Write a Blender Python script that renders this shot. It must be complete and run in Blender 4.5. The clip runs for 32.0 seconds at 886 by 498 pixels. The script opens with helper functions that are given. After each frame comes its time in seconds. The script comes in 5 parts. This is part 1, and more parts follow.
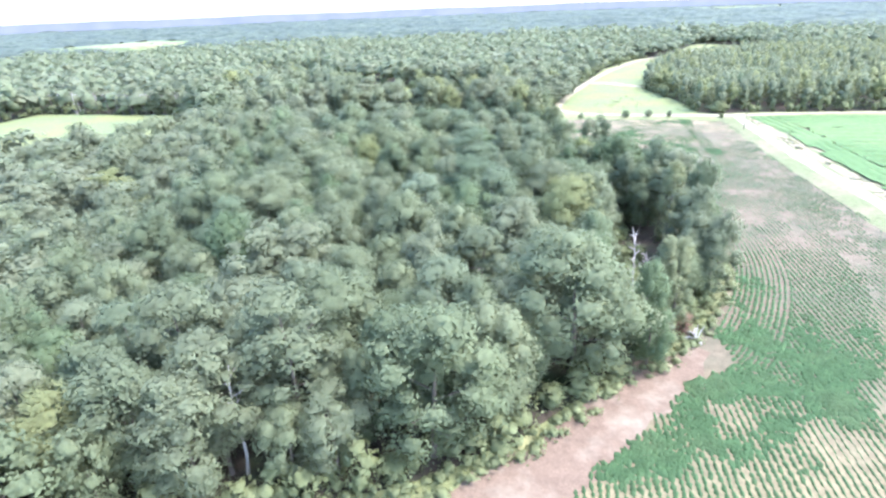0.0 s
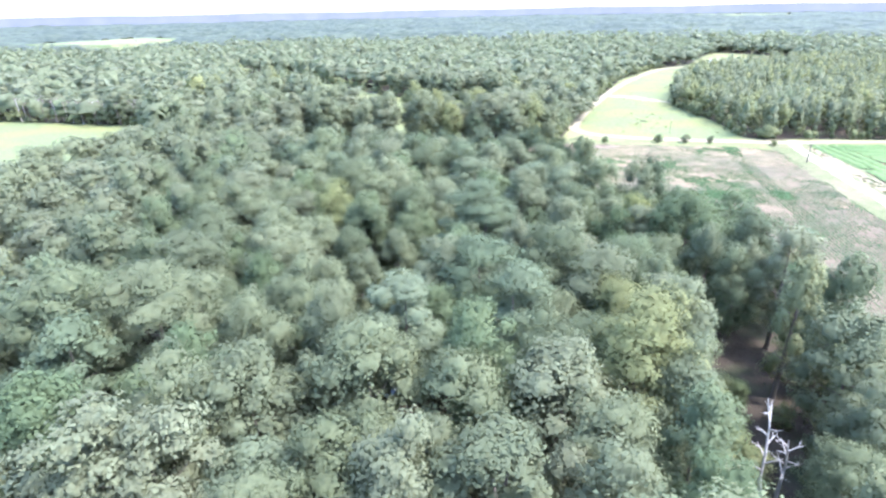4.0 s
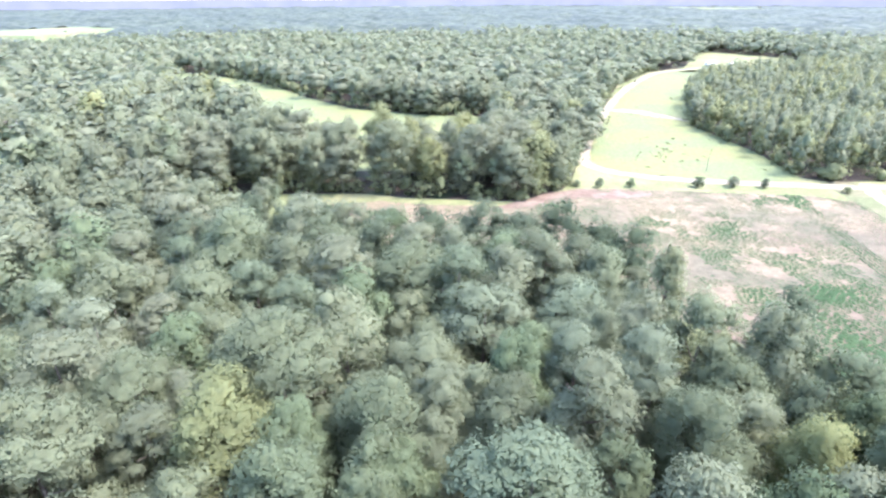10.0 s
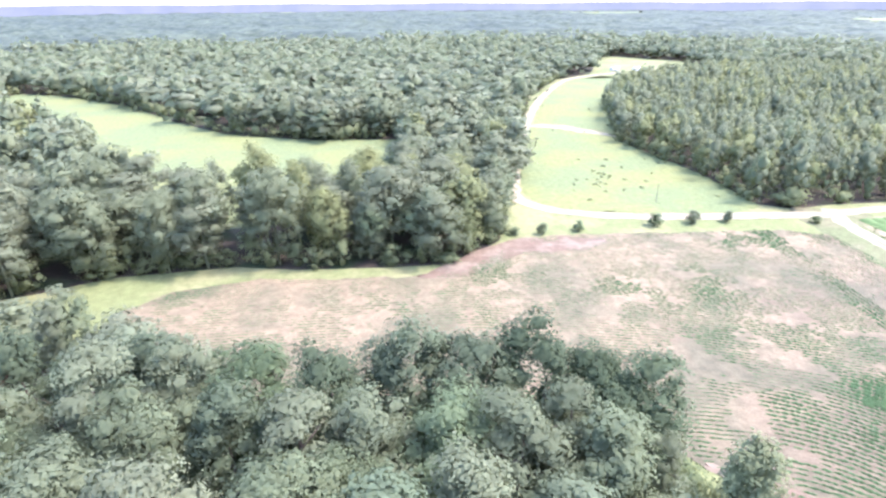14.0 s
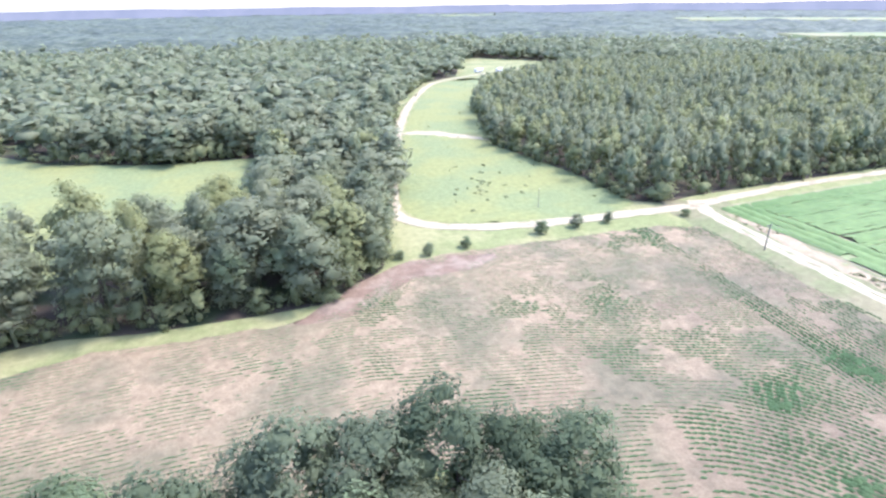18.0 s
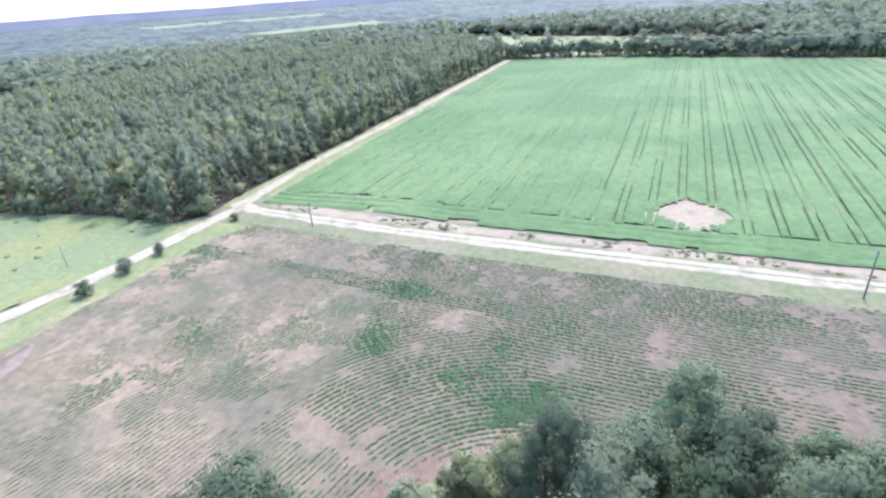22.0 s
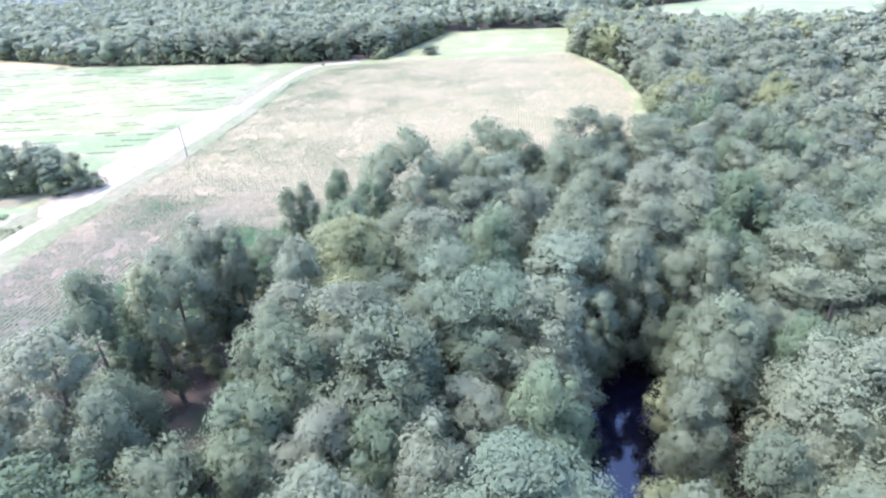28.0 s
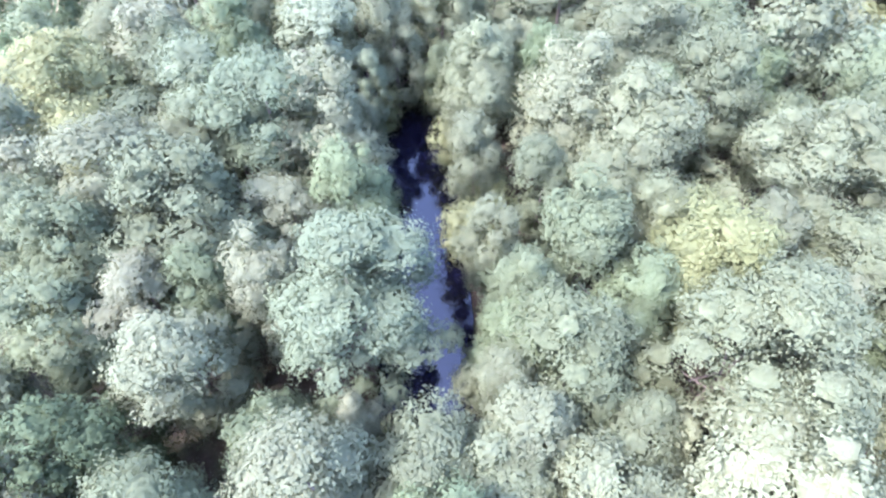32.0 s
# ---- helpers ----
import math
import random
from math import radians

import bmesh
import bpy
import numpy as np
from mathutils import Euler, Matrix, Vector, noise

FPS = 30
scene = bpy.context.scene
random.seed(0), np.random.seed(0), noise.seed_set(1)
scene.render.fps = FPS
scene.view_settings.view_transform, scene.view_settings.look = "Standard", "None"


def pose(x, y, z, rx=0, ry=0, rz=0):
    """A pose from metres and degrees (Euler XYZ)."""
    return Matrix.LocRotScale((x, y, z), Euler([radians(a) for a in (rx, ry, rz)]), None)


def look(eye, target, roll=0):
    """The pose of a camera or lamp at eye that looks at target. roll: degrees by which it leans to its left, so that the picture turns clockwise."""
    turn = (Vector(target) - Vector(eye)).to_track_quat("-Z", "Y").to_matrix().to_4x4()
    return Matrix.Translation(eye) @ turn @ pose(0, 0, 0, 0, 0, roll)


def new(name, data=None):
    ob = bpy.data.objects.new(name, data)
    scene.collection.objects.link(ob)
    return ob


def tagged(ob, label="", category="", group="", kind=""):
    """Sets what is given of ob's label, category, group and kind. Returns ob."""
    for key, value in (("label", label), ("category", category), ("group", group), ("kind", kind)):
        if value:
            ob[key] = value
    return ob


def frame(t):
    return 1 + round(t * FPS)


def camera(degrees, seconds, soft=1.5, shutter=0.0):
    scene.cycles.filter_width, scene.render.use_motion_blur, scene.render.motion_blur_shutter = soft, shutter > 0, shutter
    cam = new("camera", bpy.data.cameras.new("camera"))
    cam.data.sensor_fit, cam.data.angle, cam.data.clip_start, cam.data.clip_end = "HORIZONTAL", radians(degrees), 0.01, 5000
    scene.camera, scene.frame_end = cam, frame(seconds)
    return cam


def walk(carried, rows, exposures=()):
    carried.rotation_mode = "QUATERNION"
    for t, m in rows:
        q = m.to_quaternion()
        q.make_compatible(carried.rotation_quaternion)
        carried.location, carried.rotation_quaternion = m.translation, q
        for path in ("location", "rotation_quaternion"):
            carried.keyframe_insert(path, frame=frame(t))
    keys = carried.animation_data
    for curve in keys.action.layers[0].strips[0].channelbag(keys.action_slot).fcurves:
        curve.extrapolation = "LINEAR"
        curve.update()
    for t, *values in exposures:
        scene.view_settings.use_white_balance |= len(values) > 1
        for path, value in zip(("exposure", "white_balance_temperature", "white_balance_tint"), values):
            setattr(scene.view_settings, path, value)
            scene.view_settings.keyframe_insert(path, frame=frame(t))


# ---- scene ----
# The camera: a drone that flies north over the creek wood, hovers over its tip and turns round to the right.
cam = camera(78.77, 32.0, soft=2.5)
# seconds, x, y, z, yaw, pitch, roll
ROWS = [
    (0.0, 0.82, 3.40, 51.85, 3.07, -24.15, -2.23),
    (0.5, 0.72, 9.36, 51.90, 2.95, -24.13, -2.11),
    (1.0, 0.60, 15.14, 51.92, 2.85, -24.13, -2.05),
    (1.5, 0.63, 20.83, 51.89, 2.84, -24.07, -1.99),
    (2.0, 0.53, 26.65, 51.49, 2.78, -24.03, -1.71),
    (2.5, 0.31, 32.41, 51.11, 2.69, -23.99, -1.48),
    (3.0, 0.10, 37.91, 51.05, 2.67, -24.00, -1.33),
    (3.5, -0.22, 43.32, 50.92, 2.69, -23.95, -1.16),
    (5.5, -0.01, 64.95, 53.08, 3.27, -24.42, -0.98),
    (6.0, -0.40, 69.77, 53.53, 3.36, -24.55, -0.84),
    (6.5, -0.97, 74.77, 53.59, 3.46, -24.58, -0.72),
    (7.0, -1.47, 79.57, 53.56, 3.50, -24.61, -0.59),
    (7.5, -1.99, 84.42, 53.49, 3.58, -24.65, -0.45),
    (8.0, -2.59, 89.32, 53.83, 3.60, -24.78, -0.43),
    (8.5, -3.12, 94.16, 54.01, 3.68, -24.87, -0.34),
    (9.0, -3.65, 98.96, 54.21, 3.65, -24.89, -0.31),
    (9.5, -4.35, 104.16, 54.43, 1.36, -25.01, -0.25),
    (10.0, -4.83, 109.23, 54.47, -0.64, -25.07, -0.26),
    (10.5, -5.24, 114.65, 54.40, -4.08, -25.03, -0.47),
    (11.0, -5.41, 119.83, 54.46, -7.38, -24.94, -0.74),
    (11.5, -5.50, 125.12, 54.65, -9.29, -24.92, -0.85),
    (12.0, -5.43, 130.32, 54.72, -10.04, -24.93, -0.67),
    (12.5, -4.80, 135.30, 54.24, -10.31, -24.79, -0.66),
    (13.0, -4.08, 140.53, 53.93, -10.58, -24.70, -0.63),
    (13.5, -3.01, 146.11, 53.82, -10.68, -24.67, -0.42),
    (15.5, -0.14, 161.23, 53.81, -11.21, -24.47, 0.06),
    (16.0, 0.47, 162.62, 53.66, -13.17, -24.39, -0.13),
    (16.5, 0.90, 163.44, 53.61, -15.27, -24.45, -0.16),
    (17.0, 1.00, 163.58, 53.67, -16.35, -24.47, -0.08),
    (17.5, 1.66, 163.67, 53.62, -18.19, -24.46, -0.13),
    (18.0, 2.08, 164.19, 53.68, -24.22, -24.44, -0.75),
    (18.5, 2.81, 164.61, 53.41, -30.05, -24.41, -1.27),
    (19.0, 3.47, 165.09, 53.10, -35.99, -24.41, -1.75),
    (19.5, 3.93, 165.70, 53.20, -40.91, -24.52, -2.19),
    (20.0, 4.09, 165.78, 53.23, -45.62, -24.60, -2.52),
    (20.5, 4.17, 165.83, 53.23, -51.27, -24.75, -2.84),
    (21.0, 4.13, 165.93, 53.47, -58.03, -25.06, -3.35),
    (21.5, 4.16, 165.97, 53.53, -64.68, -25.34, -3.67),
    (22.0, 4.16, 166.07, 53.62, -72.11, -25.67, -4.04),
    (22.5, 4.06, 166.18, 53.86, -80.25, -26.15, -4.40),
    (23.0, 4.18, 166.02, 53.81, -88.90, -26.65, -4.82),
    (23.5, 4.14, 165.88, 53.78, -97.88, -27.16, -5.24),
    (24.0, 4.30, 165.76, 53.73, -106.82, -27.72, -5.38),
    (24.5, 4.38, 165.69, 53.71, -115.78, -28.24, -5.27),
    (25.0, 4.31, 165.70, 53.68, -124.79, -28.67, -5.03),
    (25.5, 4.16, 165.75, 53.75, -134.26, -29.16, -4.80),
    (27.5, 6.68, 166.01, 52.98, -170.02, -29.22, -2.28),
    (28.0, 6.69, 165.89, 52.97, -179.31, -29.17, -2.09),
    (28.5, 6.74, 165.89, 53.06, -189.80, -29.04, -1.76),
    (29.0, 6.77, 165.86, 53.21, -200.03, -28.87, -1.49),
    (29.5, 6.71, 165.81, 53.30, -203.64, -28.54, -1.31),
    (30.0, 6.67, 165.81, 53.37, -205.29, -28.45, -1.15),
    (30.5, 6.67, 165.84, 53.41, -206.07, -32.74, -1.17),
    (31.0, 6.77, 165.67, 53.64, -206.88, -39.95, -0.98),
    (31.5, 6.75, 165.63, 53.84, -207.25, -47.21, -1.19),
    (32.0, 6.75, 165.55, 53.98, -207.76, -54.41, -1.13),
]
EXPOSURES = [(0.0, 3.18, 5750.0, 14.0), (9.0, 3.2, 5950.0, 21.5), (12.0, 3.19, 6000.0, 23.5), (15.5, 2.92, 5950.0, 23.0), (17.0, 2.82, 5900.0, 22.5), (19.0, 2.65, 5850.0, 21.0), (21.0, 2.47, 5700.0, 21.0), (24.5, 2.46, 5450.0, 25.5), (28.0, 3.0, 5450.0, 28.0), (30.0, 3.25, 5600.0, 29.0), (31.0, 3.43, 5650.0, 29.5), (32.0, 3.8, 5700.0, 31.0)]
walk(cam, [(t, pose(x, y, z, 90 + pitch, 0, yaw) @ pose(0, 0, 0, 0, 0, roll)) for t, x, y, z, yaw, pitch, roll in ROWS], EXPOSURES)

# ---- light: a high sun in a hazy summer sky ----
SUN_EAST, SUN_UP = 98.0, 58.0
world = bpy.data.worlds.new("sky")
scene.world = world
world.use_nodes = True
sky = world.node_tree.nodes.new("ShaderNodeTexSky")
sky.sky_type, sky.sun_disc = "NISHITA", False
sky.sun_elevation, sky.sun_rotation = radians(SUN_UP), radians(SUN_EAST)
sky.dust_density, sky.air_density, sky.ozone_density = 1.6, 1.1, 1.0
background = world.node_tree.nodes["Background"]
background.inputs["Strength"].default_value = 0.15
world.node_tree.links.new(sky.outputs["Color"], background.inputs["Color"])
sun = new("sun", bpy.data.lights.new("sun", "SUN"))
sun.data.energy, sun.data.angle, sun.data.color = 1.3, radians(6.0), (1.0, 0.96, 0.88)
sun.matrix_world = look((300, -90, 330), (0, 0, 0))
sun.rotation_euler = Euler((radians(90 - SUN_UP), 0, radians(180 - SUN_EAST)))


# ---- materials ----
def fresh(name, rough=0.9):
    """A node material, its tree, and its main shader."""
    m = bpy.data.materials.new(name)
    m.use_nodes = True
    p = m.node_tree.nodes["Principled BSDF"]
    p.inputs["Roughness"].default_value = rough
    p.inputs["Specular IOR Level"].default_value = 0.15
    return m, m.node_tree, p


def node(tree, kind, **values):
    n = tree.nodes.new(kind)
    for key, value in values.items():
        n.inputs[key.replace("_", " ")].default_value = value
    return n


def noise_of(tree, scale, detail=4.0, rough=0.55):
    """World-scale noise: scale is in bumps per metre."""
    g = tree.nodes.new("ShaderNodeNewGeometry")
    n = node(tree, "ShaderNodeTexNoise", Scale=scale, Detail=detail, Roughness=rough)
    tree.links.new(g.outputs["Position"], n.inputs["Vector"])
    return n.outputs["Fac"]


def ramp(tree, fac, stops):
    r = tree.nodes.new("ShaderNodeValToRGB")
    while len(r.color_ramp.elements) < len(stops):
        r.color_ramp.elements.new(0.5)
    for e, (at, c) in zip(r.color_ramp.elements, stops):
        e.position, e.color = at, (*c, 1)
    tree.links.new(fac, r.inputs["Fac"])
    return r.outputs["Color"]


def mix(tree, fac, a, b, blend="MIX"):
    m = tree.nodes.new("ShaderNodeMix")
    m.data_type, m.blend_type = "RGBA", blend
    for value, slot in ((fac, 0), (a, 6), (b, 7)):
        if isinstance(value, (int, float)):
            m.inputs[slot].default_value = value
        elif isinstance(value, tuple):
            m.inputs[slot].default_value = (*value, 1)
        else:
            tree.links.new(value, m.inputs[slot])
    return m.outputs[2]


def bump(tree, p, height, strength=0.5, distance=0.1):
    b = node(tree, "ShaderNodeBump", Strength=strength, Distance=distance)
    tree.links.new(height, b.inputs["Height"])
    tree.links.new(b.outputs["Normal"], p.inputs["Normal"])


def leaf_material(name, dark, light, accent, single=True):
    """Foliage: varies from leaf clump to leaf clump, from tree to tree, and over the wood."""
    m, tree, p = fresh(name, 0.7)
    p.inputs["Specular IOR Level"].default_value = 0.1
    island = tree.nodes.new("ShaderNodeNewGeometry").outputs["Random Per Island"]
    c = ramp(tree, island, [(0.0, tuple(0.6 * a + 0.4 * b for a, b in zip(dark, light))), (1.0, tuple(0.38 * a + 0.62 * b for a, b in zip(dark, light)))])
    if single:
        each = tree.nodes.new("ShaderNodeObjectInfo").outputs["Random"]
    else:
        each = noise_of(tree, 0.11, 1.0)
    c = mix(tree, ramp(tree, each, [(0.5, (0, 0, 0)), (0.8, (0.5, 0.5, 0.5))]), c, accent)
    if single:
        # From tree to tree lighter or deeper green.
        other = tree.nodes.new("ShaderNodeTexWhiteNoise")
        other.noise_dimensions = "1D"
        tree.links.new(each, other.inputs["W"])
        c = mix(tree, 1.0, c, ramp(tree, other.outputs["Value"], [(0.0, (0.74, 0.8, 0.76)), (0.5, (0.98, 1.0, 0.98)), (1.0, (1.14, 1.13, 1.14))]), "MULTIPLY")
    shade = ramp(tree, noise_of(tree, 0.5, 3.0), [(0.3, (0.82, 0.82, 0.82)), (0.7, (1.2, 1.2, 1.2))])
    c = mix(tree, 1.0, c, shade, "MULTIPLY")
    if single:
        leaves = noise_of(tree, 5.0, 3.0, 0.65)
        c = mix(tree, 1.0, c, ramp(tree, leaves, [(0.32, (0.9, 0.9, 0.9)), (0.68, (1.06, 1.06, 1.05))]), "MULTIPLY")
    tree.links.new(c, p.inputs["Base Color"])
    thin = tree.nodes.new("ShaderNodeBsdfTranslucent")
    tree.links.new(c, thin.inputs["Color"])
    both = node(tree, "ShaderNodeMixShader", Fac=0.42)
    tree.links.new(p.outputs[0], both.inputs[1])
    tree.links.new(thin.outputs[0], both.inputs[2])
    tree.links.new(both.outputs[0], tree.nodes["Material Output"].inputs["Surface"])
    return m


def ground_material(name, stops, accent, cover, fine=6.0, broad=0.05, at=0.0):
    """Earth or grass: a fine grain, and broad patches of a second colour."""
    m, tree, p = fresh(name, 0.95)
    c = ramp(tree, noise_of(tree, fine, 5.0, 0.7), stops)
    patch = ramp(tree, noise_of(tree, broad, 5.0, 0.6), [(cover - 0.07, (at, at, at)), (cover + 0.07, (1, 1, 1))])
    c = mix(tree, patch, c, accent)
    tint = ramp(tree, noise_of(tree, 0.6, 4.0), [(0.3, (0.82, 0.82, 0.82)), (0.7, (1.12, 1.12, 1.12))])
    c = mix(tree, 1.0, c, tint, "MULTIPLY")
    tree.links.new(c, p.inputs["Base Color"])
    bump(tree, p, noise_of(tree, fine * 0.5, 4.0), 0.6, 0.12)
    return m


def soil_material():
    """Sandy plough soil: darker in the east, paler towards the north-west, with weedy patches."""
    m, tree, p = fresh("sandy_soil", 0.95)
    grain = noise_of(tree, 3.0, 5.0, 0.7)
    # Two tones of the same soil, the second one paler.
    dark_soil = ramp(tree, grain, [(0.3, (0.096, 0.075, 0.050)), (0.7, (0.142, 0.111, 0.075))])
    dry = ramp(tree, grain, [(0.3, (0.142, 0.109, 0.067)), (0.7, (0.196, 0.153, 0.098))])
    at = tree.nodes.new("ShaderNodeSeparateXYZ")
    tree.links.new(tree.nodes.new("ShaderNodeNewGeometry").outputs["Position"], at.inputs[0])
    slope = node(tree, "ShaderNodeMath")
    slope.operation = "MULTIPLY_ADD"
    tree.links.new(at.outputs["X"], slope.inputs[0])
    slope.inputs[1].default_value = -0.4
    tree.links.new(at.outputs["Y"], slope.inputs[2])
    total = node(tree, "ShaderNodeMath")
    total.operation = "MULTIPLY_ADD"
    tree.links.new(noise_of(tree, 0.05, 5.0, 0.6), total.inputs[0])
    total.inputs[1].default_value = 220.0
    tree.links.new(slope.outputs[0], total.inputs[2])
    span = node(tree, "ShaderNodeMapRange")
    for slot, value in ((1, 262.0), (2, 325.0), (3, 0.0), (4, 1.0)):
        span.inputs[slot].default_value = value
    tree.links.new(total.outputs[0], span.inputs[0])
    south = node(tree, "ShaderNodeMapRange")
    for slot, value in ((1, 45.0), (2, -20.0), (3, 0.0), (4, 1.0)):
        south.inputs[slot].default_value = value
    tree.links.new(at.outputs["Y"], south.inputs[0])
    most = node(tree, "ShaderNodeMath")
    most.operation = "MAXIMUM"
    tree.links.new(span.outputs[0], most.inputs[0])
    tree.links.new(south.outputs[0], most.inputs[1])
    c = mix(tree, most.outputs[0], dark_soil, dry)
    weedy = ramp(tree, noise_of(tree, 0.06, 5.0, 0.6), [(0.45, (0, 0, 0)), (0.6, (0.55, 0.55, 0.55))])
    c = mix(tree, weedy, c, (0.072, 0.075, 0.046))
    straw = ramp(tree, grain, [(0.3, (0.145, 0.122, 0.062)), (0.7, (0.205, 0.172, 0.09))])
    straw = mix(tree, ramp(tree, noise_of(tree, 0.04, 4.0, 0.6), [(0.42, (0, 0, 0)), (0.62, (0.4, 0.4, 0.4))]), straw, (0.19, 0.15, 0.088))
    ripe = node(tree, "ShaderNodeMapRange")
    for slot, value in ((1, 84.0), (2, 8.0), (3, 0.0), (4, 1.0)):
        ripe.inputs[slot].default_value = value
    wander = node(tree, "ShaderNodeMath")
    wander.operation = "MULTIPLY_ADD"
    tree.links.new(noise_of(tree, 0.03, 4.0, 0.6), wander.inputs[0])
    wander.inputs[1].default_value = 90.0
    lower = node(tree, "ShaderNodeMath")
    lower.operation = "ADD"
    tree.links.new(at.outputs["Y"], lower.inputs[0])
    lower.inputs[1].default_value = -45.0
    tree.links.new(lower.outputs[0], wander.inputs[2])
    tree.links.new(wander.outputs[0], ripe.inputs[0])
    c = mix(tree, ripe.outputs[0], c, straw)
    tint = ramp(tree, noise_of(tree, 0.6, 4.0), [(0.3, (0.8, 0.8, 0.8)), (0.7, (1.14, 1.14, 1.14))])
    tree.links.new(mix(tree, 1.0, c, tint, "MULTIPLY"), p.inputs["Base Color"])
    bump(tree, p, noise_of(tree, 1.6, 4.0), 0.6, 0.12)
    return m


def canopy_material():
    """Far treetops, light and dark from crown to crown."""
    m, tree, p = fresh("far_canopy", 0.8)
    c = ramp(tree, noise_of(tree, 0.07, 3.0, 0.7), [(0.38, (0.026, 0.035, 0.024)), (0.62, (0.075, 0.086, 0.056))])
    broad = ramp(tree, noise_of(tree, 0.006, 4.0), [(0.35, (0.72, 0.75, 0.8)), (0.65, (1.1, 1.1, 1.05))])
    tree.links.new(mix(tree, 1.0, c, broad, "MULTIPLY"), p.inputs["Base Color"])
    return m


def plain(name, a, b, rough=0.7, scale=3.0, metal=0.0):
    """A hard surface with streaks and grain."""
    m, tree, p = fresh(name, rough)
    p.inputs["Metallic"].default_value = metal
    tree.links.new(ramp(tree, noise_of(tree, scale, 5.0, 0.65), [(0.3, a), (0.7, b)]), p.inputs["Base Color"])
    bump(tree, p, noise_of(tree, scale * 6, 3.0), 0.2, 0.01)
    return m


GREENS = {
    "oak": ((0.112, 0.128, 0.070), (0.183, 0.204, 0.120), (0.164, 0.186, 0.104)),
    "gum": ((0.111, 0.126, 0.071), (0.179, 0.197, 0.121), (0.109, 0.160, 0.073)),
    "pine": ((0.122, 0.136, 0.080), (0.197, 0.210, 0.129), (0.150, 0.195, 0.122)),
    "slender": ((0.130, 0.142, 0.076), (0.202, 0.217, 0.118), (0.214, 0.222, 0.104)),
    "yellow": ((0.143, 0.157, 0.068), (0.198, 0.212, 0.100), (0.205, 0.213, 0.083)),
    "mast": ((0.122, 0.136, 0.080), (0.197, 0.210, 0.129), (0.150, 0.195, 0.122)),
    "dusky": ((0.062, 0.080, 0.046), (0.116, 0.139, 0.082), (0.100, 0.135, 0.062)),
    "shrub": ((0.116, 0.134, 0.065), (0.196, 0.213, 0.102), (0.201, 0.203, 0.102)),
    "russet": ((0.14, 0.085, 0.06), (0.24, 0.15, 0.105), (0.2, 0.13, 0.09)),
}
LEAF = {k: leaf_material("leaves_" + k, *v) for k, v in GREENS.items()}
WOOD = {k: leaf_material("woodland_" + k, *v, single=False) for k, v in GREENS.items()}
BARK = plain("bark", (0.07, 0.055, 0.045), (0.16, 0.135, 0.11), 0.95, 5.0)
DEADWOOD = plain("dead_wood", (0.28, 0.255, 0.23), (0.44, 0.41, 0.375), 0.9, 4.0)
LITTER = ground_material("forest_floor", [(0.3, (0.03, 0.024, 0.018)), (0.7, (0.062, 0.049, 0.035))], (0.036, 0.048, 0.022), 0.55, 2.5, 0.08)
SOIL = soil_material()
STUBBLE = ground_material("dry_field", [(0.3, (0.128, 0.128, 0.066)), (0.7, (0.186, 0.178, 0.096))], (0.112, 0.138, 0.060), 0.5, 2.0, 0.03)
GRASS = ground_material("grass", [(0.3, (0.108, 0.122, 0.050)), (0.7, (0.152, 0.164, 0.070))], (0.176, 0.172, 0.082), 0.52, 3.0, 0.05)
MEADOW = ground_material("meadow", [(0.3, (0.099, 0.121, 0.053)), (0.7, (0.142, 0.164, 0.075))], (0.145, 0.153, 0.060), 0.5, 2.0, 0.03)
VERGE = ground_material("dull_verge", [(0.3, (0.088, 0.098, 0.046)), (0.7, (0.128, 0.136, 0.066))], (0.142, 0.128, 0.074), 0.52, 3.0, 0.06)
SAND = ground_material("road_sand", [(0.3, (0.216, 0.188, 0.128)), (0.7, (0.286, 0.250, 0.172))], (0.180, 0.150, 0.100), 0.6, 4.0, 0.2)
DIRT = ground_material("bare_dirt", [(0.3, (0.104, 0.072, 0.050)), (0.7, (0.152, 0.108, 0.076))], (0.168, 0.130, 0.094), 0.55, 3.0, 0.12)
STRAW = ground_material("straw_field", [(0.3, (0.219, 0.158, 0.072)), (0.7, (0.265, 0.201, 0.096))], (0.196, 0.158, 0.068), 0.55, 1.5, 0.04)
BANK = ground_material("bank_sand", [(0.3, (0.168, 0.134, 0.088)), (0.7, (0.248, 0.200, 0.132))], (0.128, 0.129, 0.062), 0.58, 3.0, 0.15)
CANOPY = canopy_material()
BEAN_SOIL = ground_material("shaded_bean_soil", [(0.3, (0.148, 0.122, 0.076)), (0.7, (0.230, 0.183, 0.122))], (0.131, 0.167, 0.076), 0.5, 3.0, 0.1)
CROP = ground_material("bean_leaves", [(0.3, (0.052, 0.093, 0.034)), (0.7, (0.085, 0.130, 0.046))], (0.090, 0.133, 0.050), 0.5, 3.0, 0.02)
# Dark green for the wheel tracks: shade between the bean strips, as colour.
TRACK_SHADE = ground_material("track_gap_shade", [(0.3, (0.022, 0.038, 0.016)), (0.7, (0.04, 0.062, 0.026))], (0.045, 0.048, 0.026), 0.6, 3.0, 0.1)
SEEDLING = leaf_material("seedling_leaves", (0.042, 0.083, 0.036), (0.078, 0.132, 0.055), (0.088, 0.114, 0.054), False)


def water_material():
    m, tree, p = fresh("creek_water", 0.03)
    p.inputs["Base Color"].default_value = (0.004, 0.0044, 0.012, 1)
    p.inputs["IOR"].default_value = 1.33
    p.inputs["Specular IOR Level"].default_value = 1.0
    bump(tree, p, noise_of(tree, 1.2, 2.0), 0.06, 0.02)
    return m


WATER = water_material()


